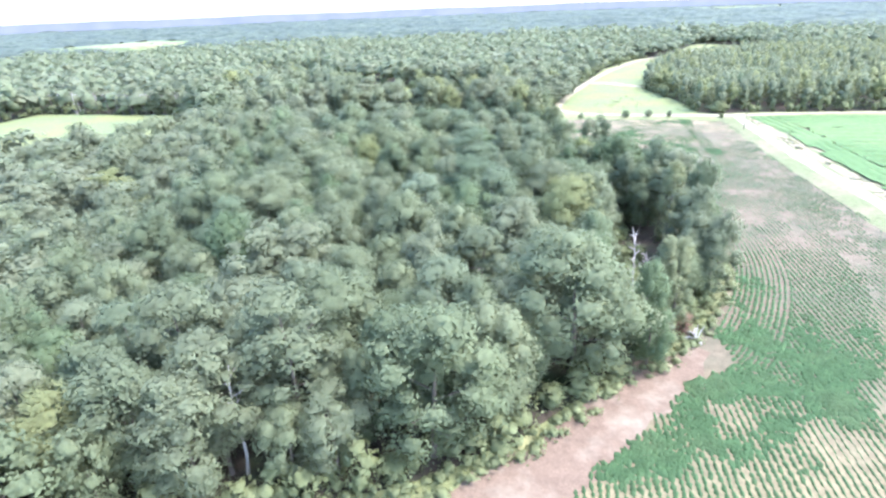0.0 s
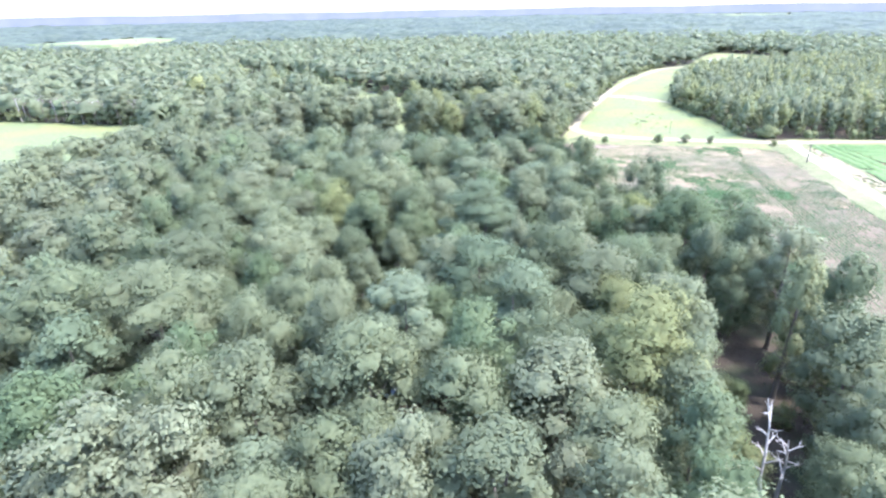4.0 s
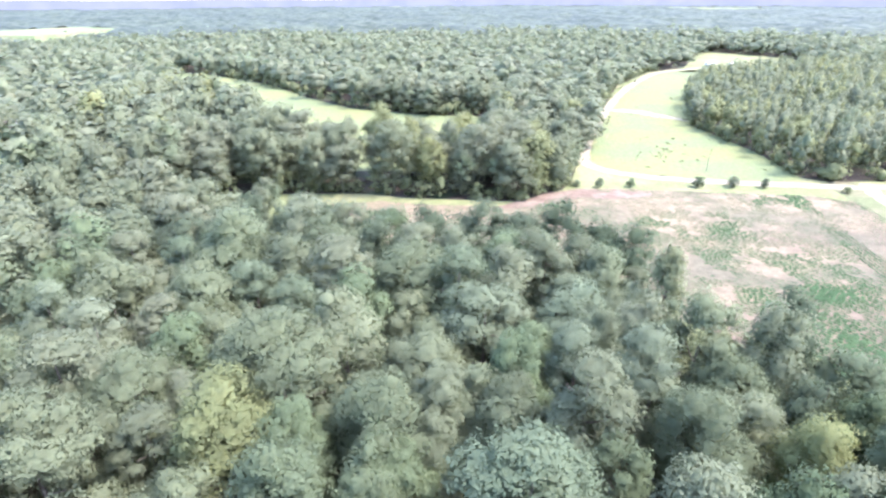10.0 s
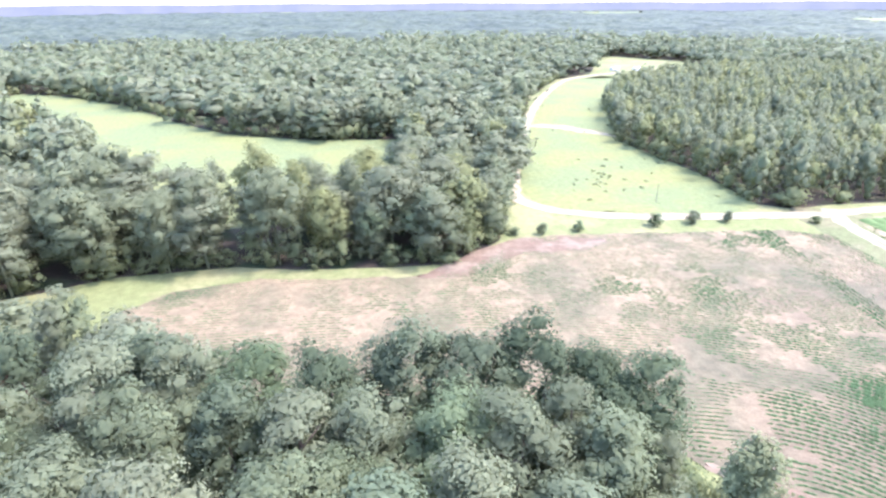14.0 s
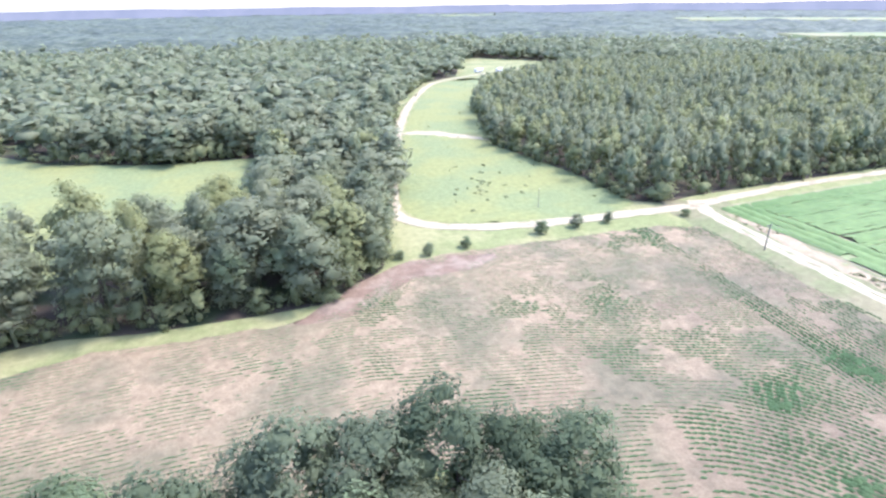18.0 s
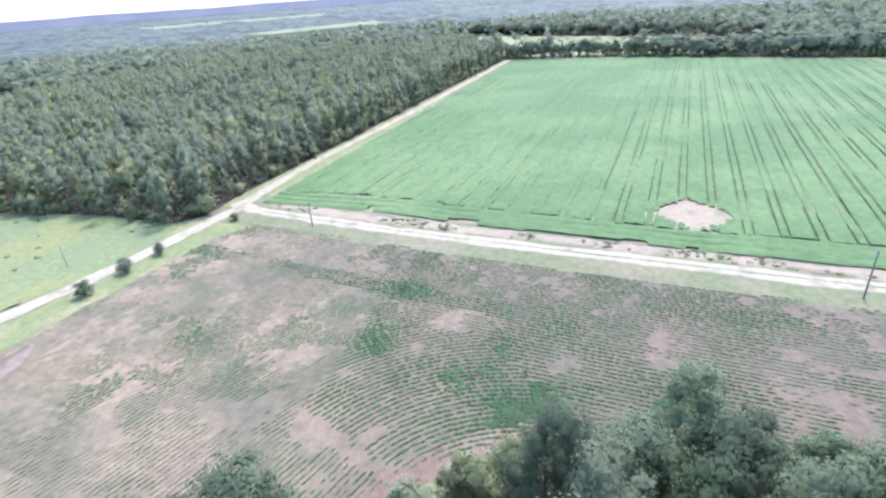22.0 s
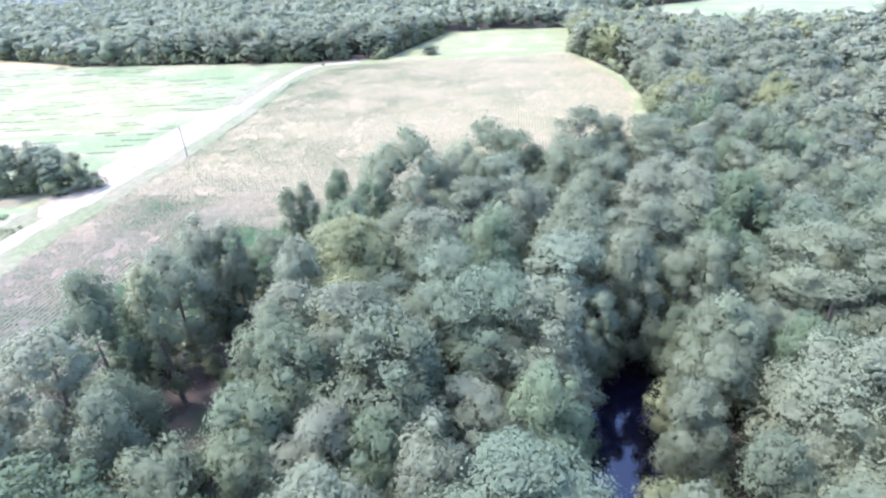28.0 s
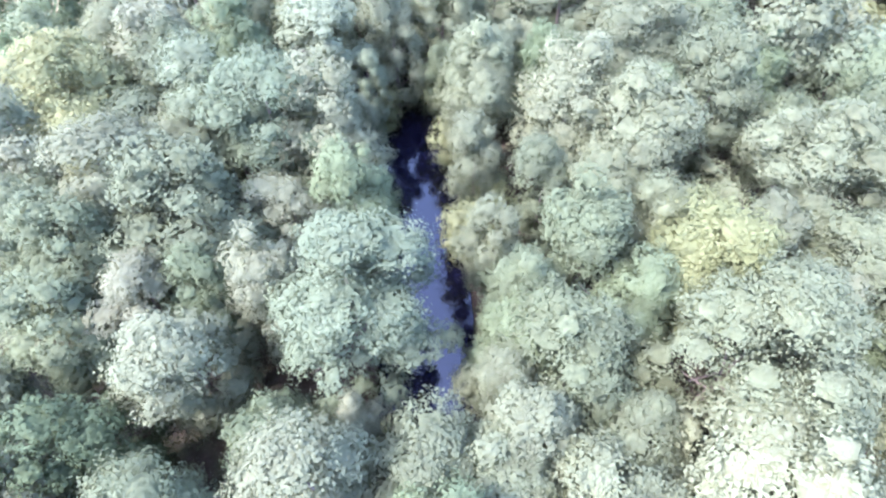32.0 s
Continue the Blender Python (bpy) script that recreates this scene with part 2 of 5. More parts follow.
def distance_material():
    """Woods on the horizon, a plain glowing backdrop with blue haze painted in."""
    m, tree, p = fresh("painted_haze_glow")
    # The haze is only this emission's blue; nothing out there is a lamp.
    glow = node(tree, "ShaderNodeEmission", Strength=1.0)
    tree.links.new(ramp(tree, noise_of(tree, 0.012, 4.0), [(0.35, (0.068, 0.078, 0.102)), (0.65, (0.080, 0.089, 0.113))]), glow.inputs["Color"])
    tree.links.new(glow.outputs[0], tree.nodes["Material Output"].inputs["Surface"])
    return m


DISTANCE = distance_material()


# ---- mesh helpers ----
def np_mesh(name, v, f, normals=None):
    """A mesh from arrays of corners and of faces that all have the same number of corners; normals: soft ones of its own for foliage."""
    v, f = np.asarray(v, np.float32), np.asarray(f, np.int32)
    me = bpy.data.meshes.new(name)
    me.vertices.add(len(v))
    me.vertices.foreach_set("co", v.ravel())
    me.loops.add(f.size)
    me.loops.foreach_set("vertex_index", f.ravel())
    me.polygons.add(len(f))
    me.polygons.foreach_set("loop_start", np.arange(0, f.size, f.shape[1], dtype=np.int32))
    me.update(calc_edges=True)
    if normals is not None:
        me.attributes.new("custom_normal", "FLOAT_VECTOR", "POINT").data.foreach_set("vector", np.asarray(normals, np.float32).ravel())
    return me


def dress(me, material):
    me.materials.append(material)
    return me


def part(name, bm, material, parent, label=""):
    """Links a bmesh, or a mesh, as one part of a thing."""
    if isinstance(bm, bmesh.types.BMesh):
        me = bpy.data.meshes.new(name)
        bm.to_mesh(me)
        bm.free()
    else:
        me = bm
    if material and not me.materials:
        me.materials.append(material)
    ob = new(name, me)
    ob.parent = parent
    return tagged(ob, label)


def box(bm, size, at, bevel=0.0, turn=0.0):
    m = Matrix.Translation(at) @ Matrix.Rotation(turn, 4, "Z") @ Matrix.Diagonal((*size, 1))
    made = bmesh.ops.create_cube(bm, size=1, matrix=m)["verts"]
    if bevel:
        edges = list({e for v in made for e in v.link_edges})
        bmesh.ops.bevel(bm, geom=edges, offset=bevel, segments=2, affect="EDGES")
    return bm


def joined(pieces):
    """Several (corners, triangles) as one."""
    vs, fs, n = [], [], 0
    for v, f in pieces:
        vs.append(v), fs.append(f + n)
        n += len(v)
    return np.concatenate(vs), np.concatenate(fs)


def tube(points, radii, sides):
    """A tapered tube along points."""
    points, rings = np.asarray(points, float), []
    for n, (c, r) in enumerate(zip(points, radii)):
        ahead = points[min(n + 1, len(points) - 1)] - points[max(n - 1, 0)]
        ahead = ahead / (np.linalg.norm(ahead) + 1e-9)
        side = np.cross(ahead, (0.31, 0.95, 0.05) if abs(ahead[2]) > 0.3 else (0, 0, 1))
        side = side / np.linalg.norm(side)
        other = np.cross(ahead, side)
        a = np.arange(sides) * 2 * np.pi / sides
        rings.append(c + r * (np.cos(a)[:, None] * side + np.sin(a)[:, None] * other))
    f = []
    for n in range(len(points) - 1):
        for k in range(sides):
            a, b = n * sides + k, n * sides + (k + 1) % sides
            f += [(a, b, b + sides), (a, b + sides, a + sides)]
    return np.concatenate(rings), np.array(f)


def inside(x, y, poly):
    """Which of the points lie in the polygon."""
    x, y, poly = np.asarray(x, float), np.asarray(y, float), np.asarray(poly, float)
    odd = np.zeros(x.shape, bool)
    for (x0, y0), (x1, y1) in zip(poly, np.roll(poly, -1, 0)):
        if y0 != y1:
            odd ^= ((y0 > y) != (y1 > y)) & (x < (x1 - x0) * (y - y0) / (y1 - y0) + x0)
    return odd


def off_line(x, y, line):
    """How far the points lie from a line of several pieces."""
    x, y = np.asarray(x, float), np.asarray(y, float)
    best = np.full(x.shape, 1e9)
    for (x0, y0), (x1, y1) in zip(line[:-1], line[1:]):
        dx, dy = x1 - x0, y1 - y0
        s = np.clip(((x - x0) * dx + (y - y0) * dy) / (dx * dx + dy * dy), 0, 1)
        best = np.minimum(best, np.hypot(x - x0 - s * dx, y - y0 - s * dy))
    return best


def smooth_line(line, step=4.0):
    """Points at even steps on a smooth curve through a line's corners."""
    p = [Vector((*q, 0)) for q in line]
    p = [2 * p[0] - p[1], *p, 2 * p[-1] - p[-2]]
    out = []
    for a, b, c, d in zip(p[:-3], p[1:-2], p[2:-1], p[3:]):
        many = max(2, int((c - b).length / step))
        for k in range(many):
            s = k / many
            q = 0.5 * (2 * b + (c - a) * s + (2 * a - 5 * b + 4 * c - d) * s * s + (3 * b - a - 3 * c + d) * s**3)
            out.append((q.x, q.y))
    return out + [tuple(line[-1])]


def value_noise(x, y, scale, seed=0):
    """A smooth noise from 0 to 1 in the plan; scale is the size of its patches in metres."""
    x, y = np.asarray(x) / scale + seed * 17.3, np.asarray(y) / scale - seed * 9.1
    xi, yi = np.floor(x).astype(np.int64), np.floor(y).astype(np.int64)
    u, w = x - xi, y - yi
    u, w = u * u * (3 - 2 * u), w * w * (3 - 2 * w)

    def at(a, b):
        h = (a * 374761393 + b * 668265263 + seed * 69069) & 0x7FFFFFFF
        h = ((h ^ (h >> 13)) * 1274126177) & 0x7FFFFFFF
        return ((h ^ (h >> 16)) & 0xFFFF) / 65535.0

    return (at(xi, yi) * (1 - u) + at(xi + 1, yi) * u) * (1 - w) + (at(xi, yi + 1) * (1 - u) + at(xi + 1, yi + 1) * u) * w


# ---- plan ----
ROAD_SOUTH = [(131, 271), (126, 258), (122.5, 240), (117.2, 205), (111.6, 160), (105.4, 105), (101.4, 60), (97, 33), (90.5, -10), (86, -60), (82, -105), (74, -132), (52, -141)]
ROAD_NORTH = [(130, 267), (117, 269), (105, 271), (89, 273.5), (74, 277), (61, 282), (52, 289), (48.5, 300), (55, 322), (67, 354), (92, 413), (122, 474), (165, 542), (202, 567), (236, 584)]
PATH_EAST = [(128, 268), (172, 267), (254, 259), (337, 252), (446, 243)]
CREEK = [(-33, 64), (-28, 74), (-22, 95), (-17.2, 110), (-13.0, 121), (-9, 130), (-4.9, 139.5), (-0.8, 147), (1.0, 157), (-8, 170), (-24, 186), (-48, 204), (-80, 222), (-130, 236)]
# The creek wood: its edge from the south-west, along the field, round its tip and back.
WOOD_EDGE = [(-64, -150), (-70, -120), (-74, -85), (-70, -45), (-62, -12), (-52, 18), (-40, 40), (-25, 46), (-8, 50), (5, 56), (14, 64), (23, 71), (35, 80), (44, 91), (52, 106), (56, 120), (57.5, 140), (57, 158), (55, 169), (47, 180), (34, 189), (27, 199), (18, 207), (0, 210), (-18, 213), (-34, 222), (-50, 233), (-66, 242), (-92, 250)]
FIELD = WOOD_EDGE + [(-79, 259), (-66, 261), (-53, 266), (-27, 266), (-14, 262), (7, 259), (21, 258), (34, 268), (39, 277), (46, 298), (60, 330), (85, 402), (115, 478), (160, 548), (200, 575), (268, 700), (285, 708), (307, 681), (330, 640), (305, 532), (240, 517), (204, 501), (186, 491), (160, 461), (148, 446), (124, 390), (112, 358), (116, 307), (113, 280), (122, 273), (135, 274), (254, 264), (337, 257), (450, 248), (446, 164), (425, 84), (404, 4), (404, -18), (495, -44), (464, -161), (440, -306), (402, -263), (309, -201), (212, -155), (118, -147), (39, -146), (10, -226), (3, -245), (-37, -254), (-86, -247)]
GLADE = [(-206, 562), (-175, 546), (-119, 495), (-82, 442), (-52, 407), (-15, 388), (23, 381), (20, 330), (12, 296), (-6, 290), (-36, 290), (-56, 302), (-78, 330), (-110, 385), (-165, 465), (-216, 530)]
GLADE_WEST = [(-262, 332), (-176, 318), (-146, 300), (-128, 270), (-112, 235), (-120, 205), (-160, 190), (-230, 215), (-272, 280)]
FIELD_EAST = [(470, 246), (640, 380), (690, 330), (640, 220), (560, 60), (450, 20)]
FIELD_SOUTH = [(-112, -205), (-140, -172), (-220, -190), (-340, -198), (-460, -230), (-560, -420), (-420, -520), (-180, -370), (-100, -300)]
BEAN_FIELD = [(132, 262), (447, 240), (442, 164), (421, 84), (399, 18), (340, 18), (190, 40), (112, 48), (109.5, 78), (114.3, 115), (118.8, 156), (125, 198), (130, 226)]
FAR_FIELDS = [
    [(991, 1070), (1096, 1248), (1354, 872), (1222, 786)],
    [(634, 568), (661, 634), (832, 516), (746, 463)],
    [(-592, 799), (-526, 964), (-421, 898), (-447, 753)],
    [(-216, 2482), (-196, 2812), (-38, 2812), (-51, 2482)],
    [(760, 1954), (826, 2218), (1030, 1987), (958, 1822)],
    [(911, -177), (977, -38), (1057, -64), (991, -210)],
]
OPEN = [FIELD, GLADE, GLADE_WEST, FIELD_EAST, FIELD_SOUTH, *FAR_FIELDS]
CREEK_LINE = smooth_line(CREEK)


def is_open(x, y):
    odd = np.zeros(np.shape(x), bool)
    for poly in OPEN:
        odd |= inside(x, y, poly)
    return odd


# ---- ground: one sheet to the horizon, with the creek's channel cut into it ----
def build_ground():
    xs = np.r_[-4900, -2500, -1200, -600, -300, -150, np.arange(-130, 31, 2.5), 60, 120, 250, 500, 1000, 2400, 4900]
    ys = np.r_[-4900, -2500, -1200, -600, -300, -120, np.arange(-40, 251, 2.5), 300, 400, 700, 1500, 3000, 4900]
    x, y = np.meshgrid(xs, ys)
    d = off_line(x, y, CREEK_LINE)
    s = np.clip(1 - (d - 4.2) / 3.0, 0, 1)
    z = -1.9 * s * s * (3 - 2 * s)
    n, w = len(ys), len(xs)
    i = np.arange((n - 1) * w).reshape(n - 1, w)[:, :-1].ravel()
    me = np_mesh("ground", np.stack([x, y, z], -1).reshape(-1, 3), np.stack([i, i + 1, i + w + 1, i + w], -1))
    tagged(new("ground", dress(me, LITTER)), "brown leaf litter under the trees, out to the horizon", "ground", kind="structure")


def ribbon(name, line, width, z, material, label, category, jitter=0.0, step=3.0, taper=False):
    """A strip along a curve, with a slightly uneven edge; it may run out to nothing at its ends."""
    p = np.array(smooth_line(line, step))
    ahead = np.gradient(p, axis=0)
    side = np.stack([-ahead[:, 1], ahead[:, 0]], -1) / np.linalg.norm(ahead, axis=1)[:, None]
    rng, rows = np.random.default_rng(len(p)), []
    count = np.arange(len(p))
    width = width * np.clip((np.minimum(count, count[::-1]) + 0.6) / 3.5, 0.1, 1) if taper else np.full(len(p), width)
    for k, lift in ((-1, -0.05), (-0.55, 0), (0, 0.02), (0.55, 0), (1, -0.05)):
        wide = width / 2 * k + jitter * k * rng.normal(size=len(p))
        rows.append(np.c_[p + side * wide[:, None], np.full(len(p), z + lift)])
    v = np.stack(rows, 1).reshape(-1, 3)
    i = (np.arange(len(p) - 1)[:, None] * 5 + np.arange(4)).ravel()
    me = np_mesh(name, v, np.stack([i, i + 5, i + 6, i + 1], -1))
    return tagged(new(name, dress(me, material)), label, category, kind="structure")


def sheet(name, poly, z, material, label, category, ragged=0.0):
    """A field laid on the ground; ragged: how far its edge wanders, in metres."""
    if ragged:
        rng, line = np.random.default_rng(len(poly)), []
        for (x0, y0), (x1, y1) in zip(poly, poly[1:] + poly[:1]):
            many = max(1, int(math.hypot(x1 - x0, y1 - y0) / 2.6))
            for k in range(many):
                off = ragged * rng.normal(size=2)
                line.append((x0 + (x1 - x0) * k / many + off[0], y0 + (y1 - y0) * k / many + off[1]))
        poly = line
    bm = bmesh.new()
    bmesh.ops.triangulate(bm, faces=[bm.faces.new([bm.verts.new((*q, z)) for q in poly])])
    for f in bm.faces:
        if f.normal.z < 0:
            f.normal_flip()
    me = bpy.data.meshes.new(name)
    bm.to_mesh(me)
    bm.free()
    return tagged(new(name, dress(me, material)), label, category, kind="structure")


build_ground()
ribbon("water", CREEK, 10.4, -0.75, WATER, "still dark creek water that mirrors the sky", "creek")

# ---- fields, meadows and roads, laid over the ground sheet ----
ROW_FIELD = [(-62, -146), (-70, -85), (-66, -45), (-58, -14), (-48, 14), (-37, 36), (-23, 42), (-7, 46), (7, 52), (17, 60), (25.5, 68), (36.5, 78), (46, 89.5), (54, 105.5), (58.5, 120.5), (60, 140), (60, 158), (59.5, 171), (51, 184), (40, 194), (32, 203), (20, 211), (0, 214.5), (-17, 217), (-32, 226), (-48, 238), (-46, 250), (-38, 256), (-24, 259), (7, 254), (22, 254), (36, 265), (48, 269), (69, 266), (91, 263), (108, 260), (117, 254), (115.5, 240), (112, 222), (106.5, 191), (102.5, 158), (98.5, 122), (94.5, 84), (90, 40), (84, 5), (80, -36), (78, -90), (66, -124), (36, -138)]
MEADOW_EDGE = [(53, 291), (62, 285), (75, 280), (90, 276.5), (106, 274), (114, 276), (117, 307), (113, 358), (125, 390), (149, 446), (176, 494), (216, 545), (202, 562), (168, 538), (125, 472), (95, 412), (70, 353), (57, 320), (51, 300)]
sheet("field_margin", FIELD, 0.04, GRASS, "pale sunlit grass margins round the fields", "grass")
sheet("row_field", ROW_FIELD, 0.09, SOIL, "sandy crop field with thin patchy rows", "field", 0.45)
sheet("meadow", MEADOW_EDGE, 0.09, MEADOW, "yellow-green rough meadow inside the road bend", "meadow", 0.4)
sheet("bean_field_soil", [(131, 264), (448, 241), (443, 164), (422, 84), (400, 15), (340, 15), (190, 37), (105, 45), (106.5, 78), (111, 115), (115.8, 156), (122, 198), (127.5, 226)], 0.09, BEAN_SOIL, "dark shaded soil under the bean crop", "field")
sheet("bare_patch", [(127, 151), (130, 139), (138, 135), (147, 138), (150, 146), (145, 155), (136, 158), (129, 156)], 0.13, BANK, "bare sandy patch in the bean field", "sand", 0.9)
ribbon("corner_sand", [(300, 250), (380, 245), (440, 238), (440, 200)], 7.0, 0.14, DIRT, "bare sand along the far bean field edge", "sand", 1.5, taper=True)
sheet("hedge_field", [(104, 22), (136, 26), (190, 13), (270, -1), (404, -20), (494, -46), (462, -161), (438, -304), (402, -262), (309, -199), (212, -153), (118, -145), (78, -140), (88, -100), (93, -60), (97, -10)], 0.08, STUBBLE, "pale dry green field beyond the hedge", "field")
sheet("green_block", [(404, -22), (490, -48), (458, -158), (327, -131), (317, -61), (336, -33)], 0.13, CROP, "low green crop behind the hedge", "field")
sheet("hay_block", [(112, -20), (180, -12), (270, -30), (262, -120), (190, -125), (120, -95)], 0.13, GRASS, "streaky light green field beside the road", "field")
sheet("straw_strip", [(460, -163), (436, -303), (402, -260), (307, -197), (214, -153), (255, -150), (380, -164)], 0.13, STRAW, "ripe straw-coloured field strip", "field")
sheet("glade", GLADE, 0.04, MEADOW, "bright green grassy glade in the forest", "meadow")
sheet("west_glade", GLADE_WEST, 0.04, MEADOW, "yellow-green glade beside pale trunks", "meadow")
sheet("east_field", FIELD_EAST, 0.04, GRASS, "light green field behind a row of trees", "field")
sheet("south_field", FIELD_SOUTH, 0.04, STUBBLE, "pale field behind the creek wood", "field")
sheet("far_clearing", [(166, 549), (200, 572), (268, 698), (285, 706), (306, 680), (316, 625), (250, 562), (215, 547)], 0.09, GRASS, "green clearing with two trailers", "clearing")
for far in FAR_FIELDS:
    # Each lies on a low rise, whose flanks run down to the ground.
    bm = bmesh.new()
    middle = Vector((sum(q[0] for q in far) / 4, sum(q[1] for q in far) / 4, 0))
    high = [bm.verts.new((*q, 17.0)) for q in far]
    low = [bm.verts.new(middle + (Vector((*q, 0)) - middle) * 1.25) for q in far]
    bm.faces.new(high)
    for n in range(len(far)):
        bm.faces.new((high[n], low[n], low[(n + 1) % len(far)], high[(n + 1) % len(far)]))
    bmesh.ops.recalc_face_normals(bm, faces=bm.faces)
    me = bpy.data.meshes.new("far_field")
    bm.to_mesh(me)
    bm.free()
    tagged(new("far_field", dress(me, STUBBLE)), "bright straw-coloured field far off in the woods", "field", kind="structure")


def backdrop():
    """A ring of distance with blue haze in its glowing colour, so far off that it doesn't shift."""
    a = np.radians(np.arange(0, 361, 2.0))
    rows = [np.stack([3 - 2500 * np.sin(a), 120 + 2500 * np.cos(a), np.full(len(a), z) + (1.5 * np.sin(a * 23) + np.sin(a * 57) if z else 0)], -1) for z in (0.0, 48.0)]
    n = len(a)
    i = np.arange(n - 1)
    tagged(new("backdrop", dress(np_mesh("backdrop", np.concatenate(rows), np.stack([i, i + 1, i + n + 1, i + n], -1)), DISTANCE)), "wooded distance under the sky, blue haze painted into its glow", "backdrop", kind="structure")


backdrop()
ribbon("road_verge", ROAD_SOUTH, 20.0, 0.13, VERGE, "mown green verge along the sand road", "verge", 0.5)
ribbon("road", ROAD_SOUTH, 4.3, 0.2, SAND, "white sand farm road", "road", 0.25)
ribbon("road_crown", ROAD_SOUTH[1:9], 0.5, 0.25, STUBBLE, "dry grass strip between the wheel tracks", "verge", 0.15)
ribbon("road_bend", ROAD_NORTH, 4.4, 0.2, SAND, "white sand farm road round the meadow", "road", 0.25)
ribbon("east_path", PATH_EAST, 3.6, 0.2, SAND, "narrow sand track along the pine stand", "track", 0.3)
ribbon("sand_spur", [(84, 394), (96, 392), (110, 376), (116, 366)], 7.0, 0.17, SAND, "patch of bare white sand in the meadow", "sand", 0.8, taper=True)
DIRT_LINE = [(-6, 45), (8, 50.5), (19, 60.5), (25, 66.5), (31, 71.5), (38, 77.5)]
ribbon("dirt_strip", DIRT_LINE, 9.0, 0.15, DIRT, "reddish bare dirt strip along the wood", "dirt", 0.4, taper=True)
ribbon("dirt_strip_tip", [(61, 168), (56, 178), (48, 187), (40, 195)], 4.0, 0.15, DIRT, "reddish bare dirt strip round the wood's tip", "dirt", 0.4, taper=True)
ribbon("road_bank", [(p[0] + 5.0, p[1]) for p in ROAD_SOUTH[1:7]], 4.6, 0.16, BANK, "eroded pale bank beside the road", "bank", 0.9)
ribbon("hedge_margin", [(112, 36), (190, 24), (270, 8), (336, 0), (402, -4)], 17.0, 0.11, VERGE, "dull weedy strip between the beans and the hedge", "verge", 1.0)
ribbon("wheel_sand", [(103, 50), (100, 22), (95, -15), (91, -52)], 15.0, 0.18, BANK, "wide bare sand where the road passes the hedge", "sand", 0.5, taper=True)
ribbon("hedge_bare", [(150, 40), (185, 40), (230, 34), (285, 29)], 9.0, 0.15, BANK, "bare sandy strip beside the hedge", "sand", 1.2, taper=True)
ribbon("washed_scar", [(186, 46), (206, 43), (232, 36), (264, 28)], 9.0, 0.19, BANK, "washed-out pale scar at the bean field's edge", "sand", 1.4, taper=True)
ribbon("field_ditch", [(36, -151), (14, -156), (-12, -158), (-66, -160)], 1.6, 0.16, BEAN_SOIL, "dark weedy ditch across the far end of the field", "ditch", 0.2)
ribbon("corner_dirt", [(12, 253), (22, 256), (30, 260.5), (38, 263.5), (47, 263), (60, 263)], 8.0, 0.15, DIRT, "reddish bare soil in the field corner", "dirt", 0.8, taper=True)


# ---- trees ----
ICO_V = np.array([(0, 0, -1), (0.72, -0.53, -0.45), (-0.28, -0.85, -0.45), (-0.89, 0, -0.45), (-0.28, 0.85, -0.45), (0.72, 0.53, -0.45), (0.28, -0.85, 0.45), (-0.72, -0.53, 0.45), (-0.72, 0.53, 0.45), (0.28, 0.85, 0.45), (0.89, 0, 0.45), (0, 0, 1)])
ICO_F = np.array([0, 1, 2, 1, 0, 5, 0, 2, 3, 0, 3, 4, 0, 4, 5, 1, 5, 10, 2, 1, 6, 3, 2, 7, 4, 3, 8, 5, 4, 9, 1, 10, 6, 2, 6, 7, 3, 7, 8, 4, 8, 9, 5, 9, 10, 6, 10, 11, 7, 6, 11, 8, 7, 11, 9, 8, 11, 10, 9, 11]).reshape(-1, 3)
# Kind: crown's base and widest part as shares of the height, its half width, how far it narrows upwards, and how flat its lobes are.
SHAPES = {"oak": (0.16, 0.56, 0.29, 0.95, 0.9), "gum": (0.14, 0.48, 0.24, 1.3, 1.05), "pine": (0.26, 0.56, 0.25, 1.15, 0.66), "slender": (0.12, 0.35, 0.125, 1.0, 1.7), "mast": (0.56, 0.76, 0.17, 1.15, 0.7), "yellow": (0.26, 0.55, 0.24, 1.0, 1.0), "dusky": (0.1, 0.5, 0.24, 1.1, 1.1), "shrub": (0.02, 0.45, 0.42, 0.9, 0.8), "russet": (0.02, 0.45, 0.36, 0.9, 0.8)}
TALL = 20.0


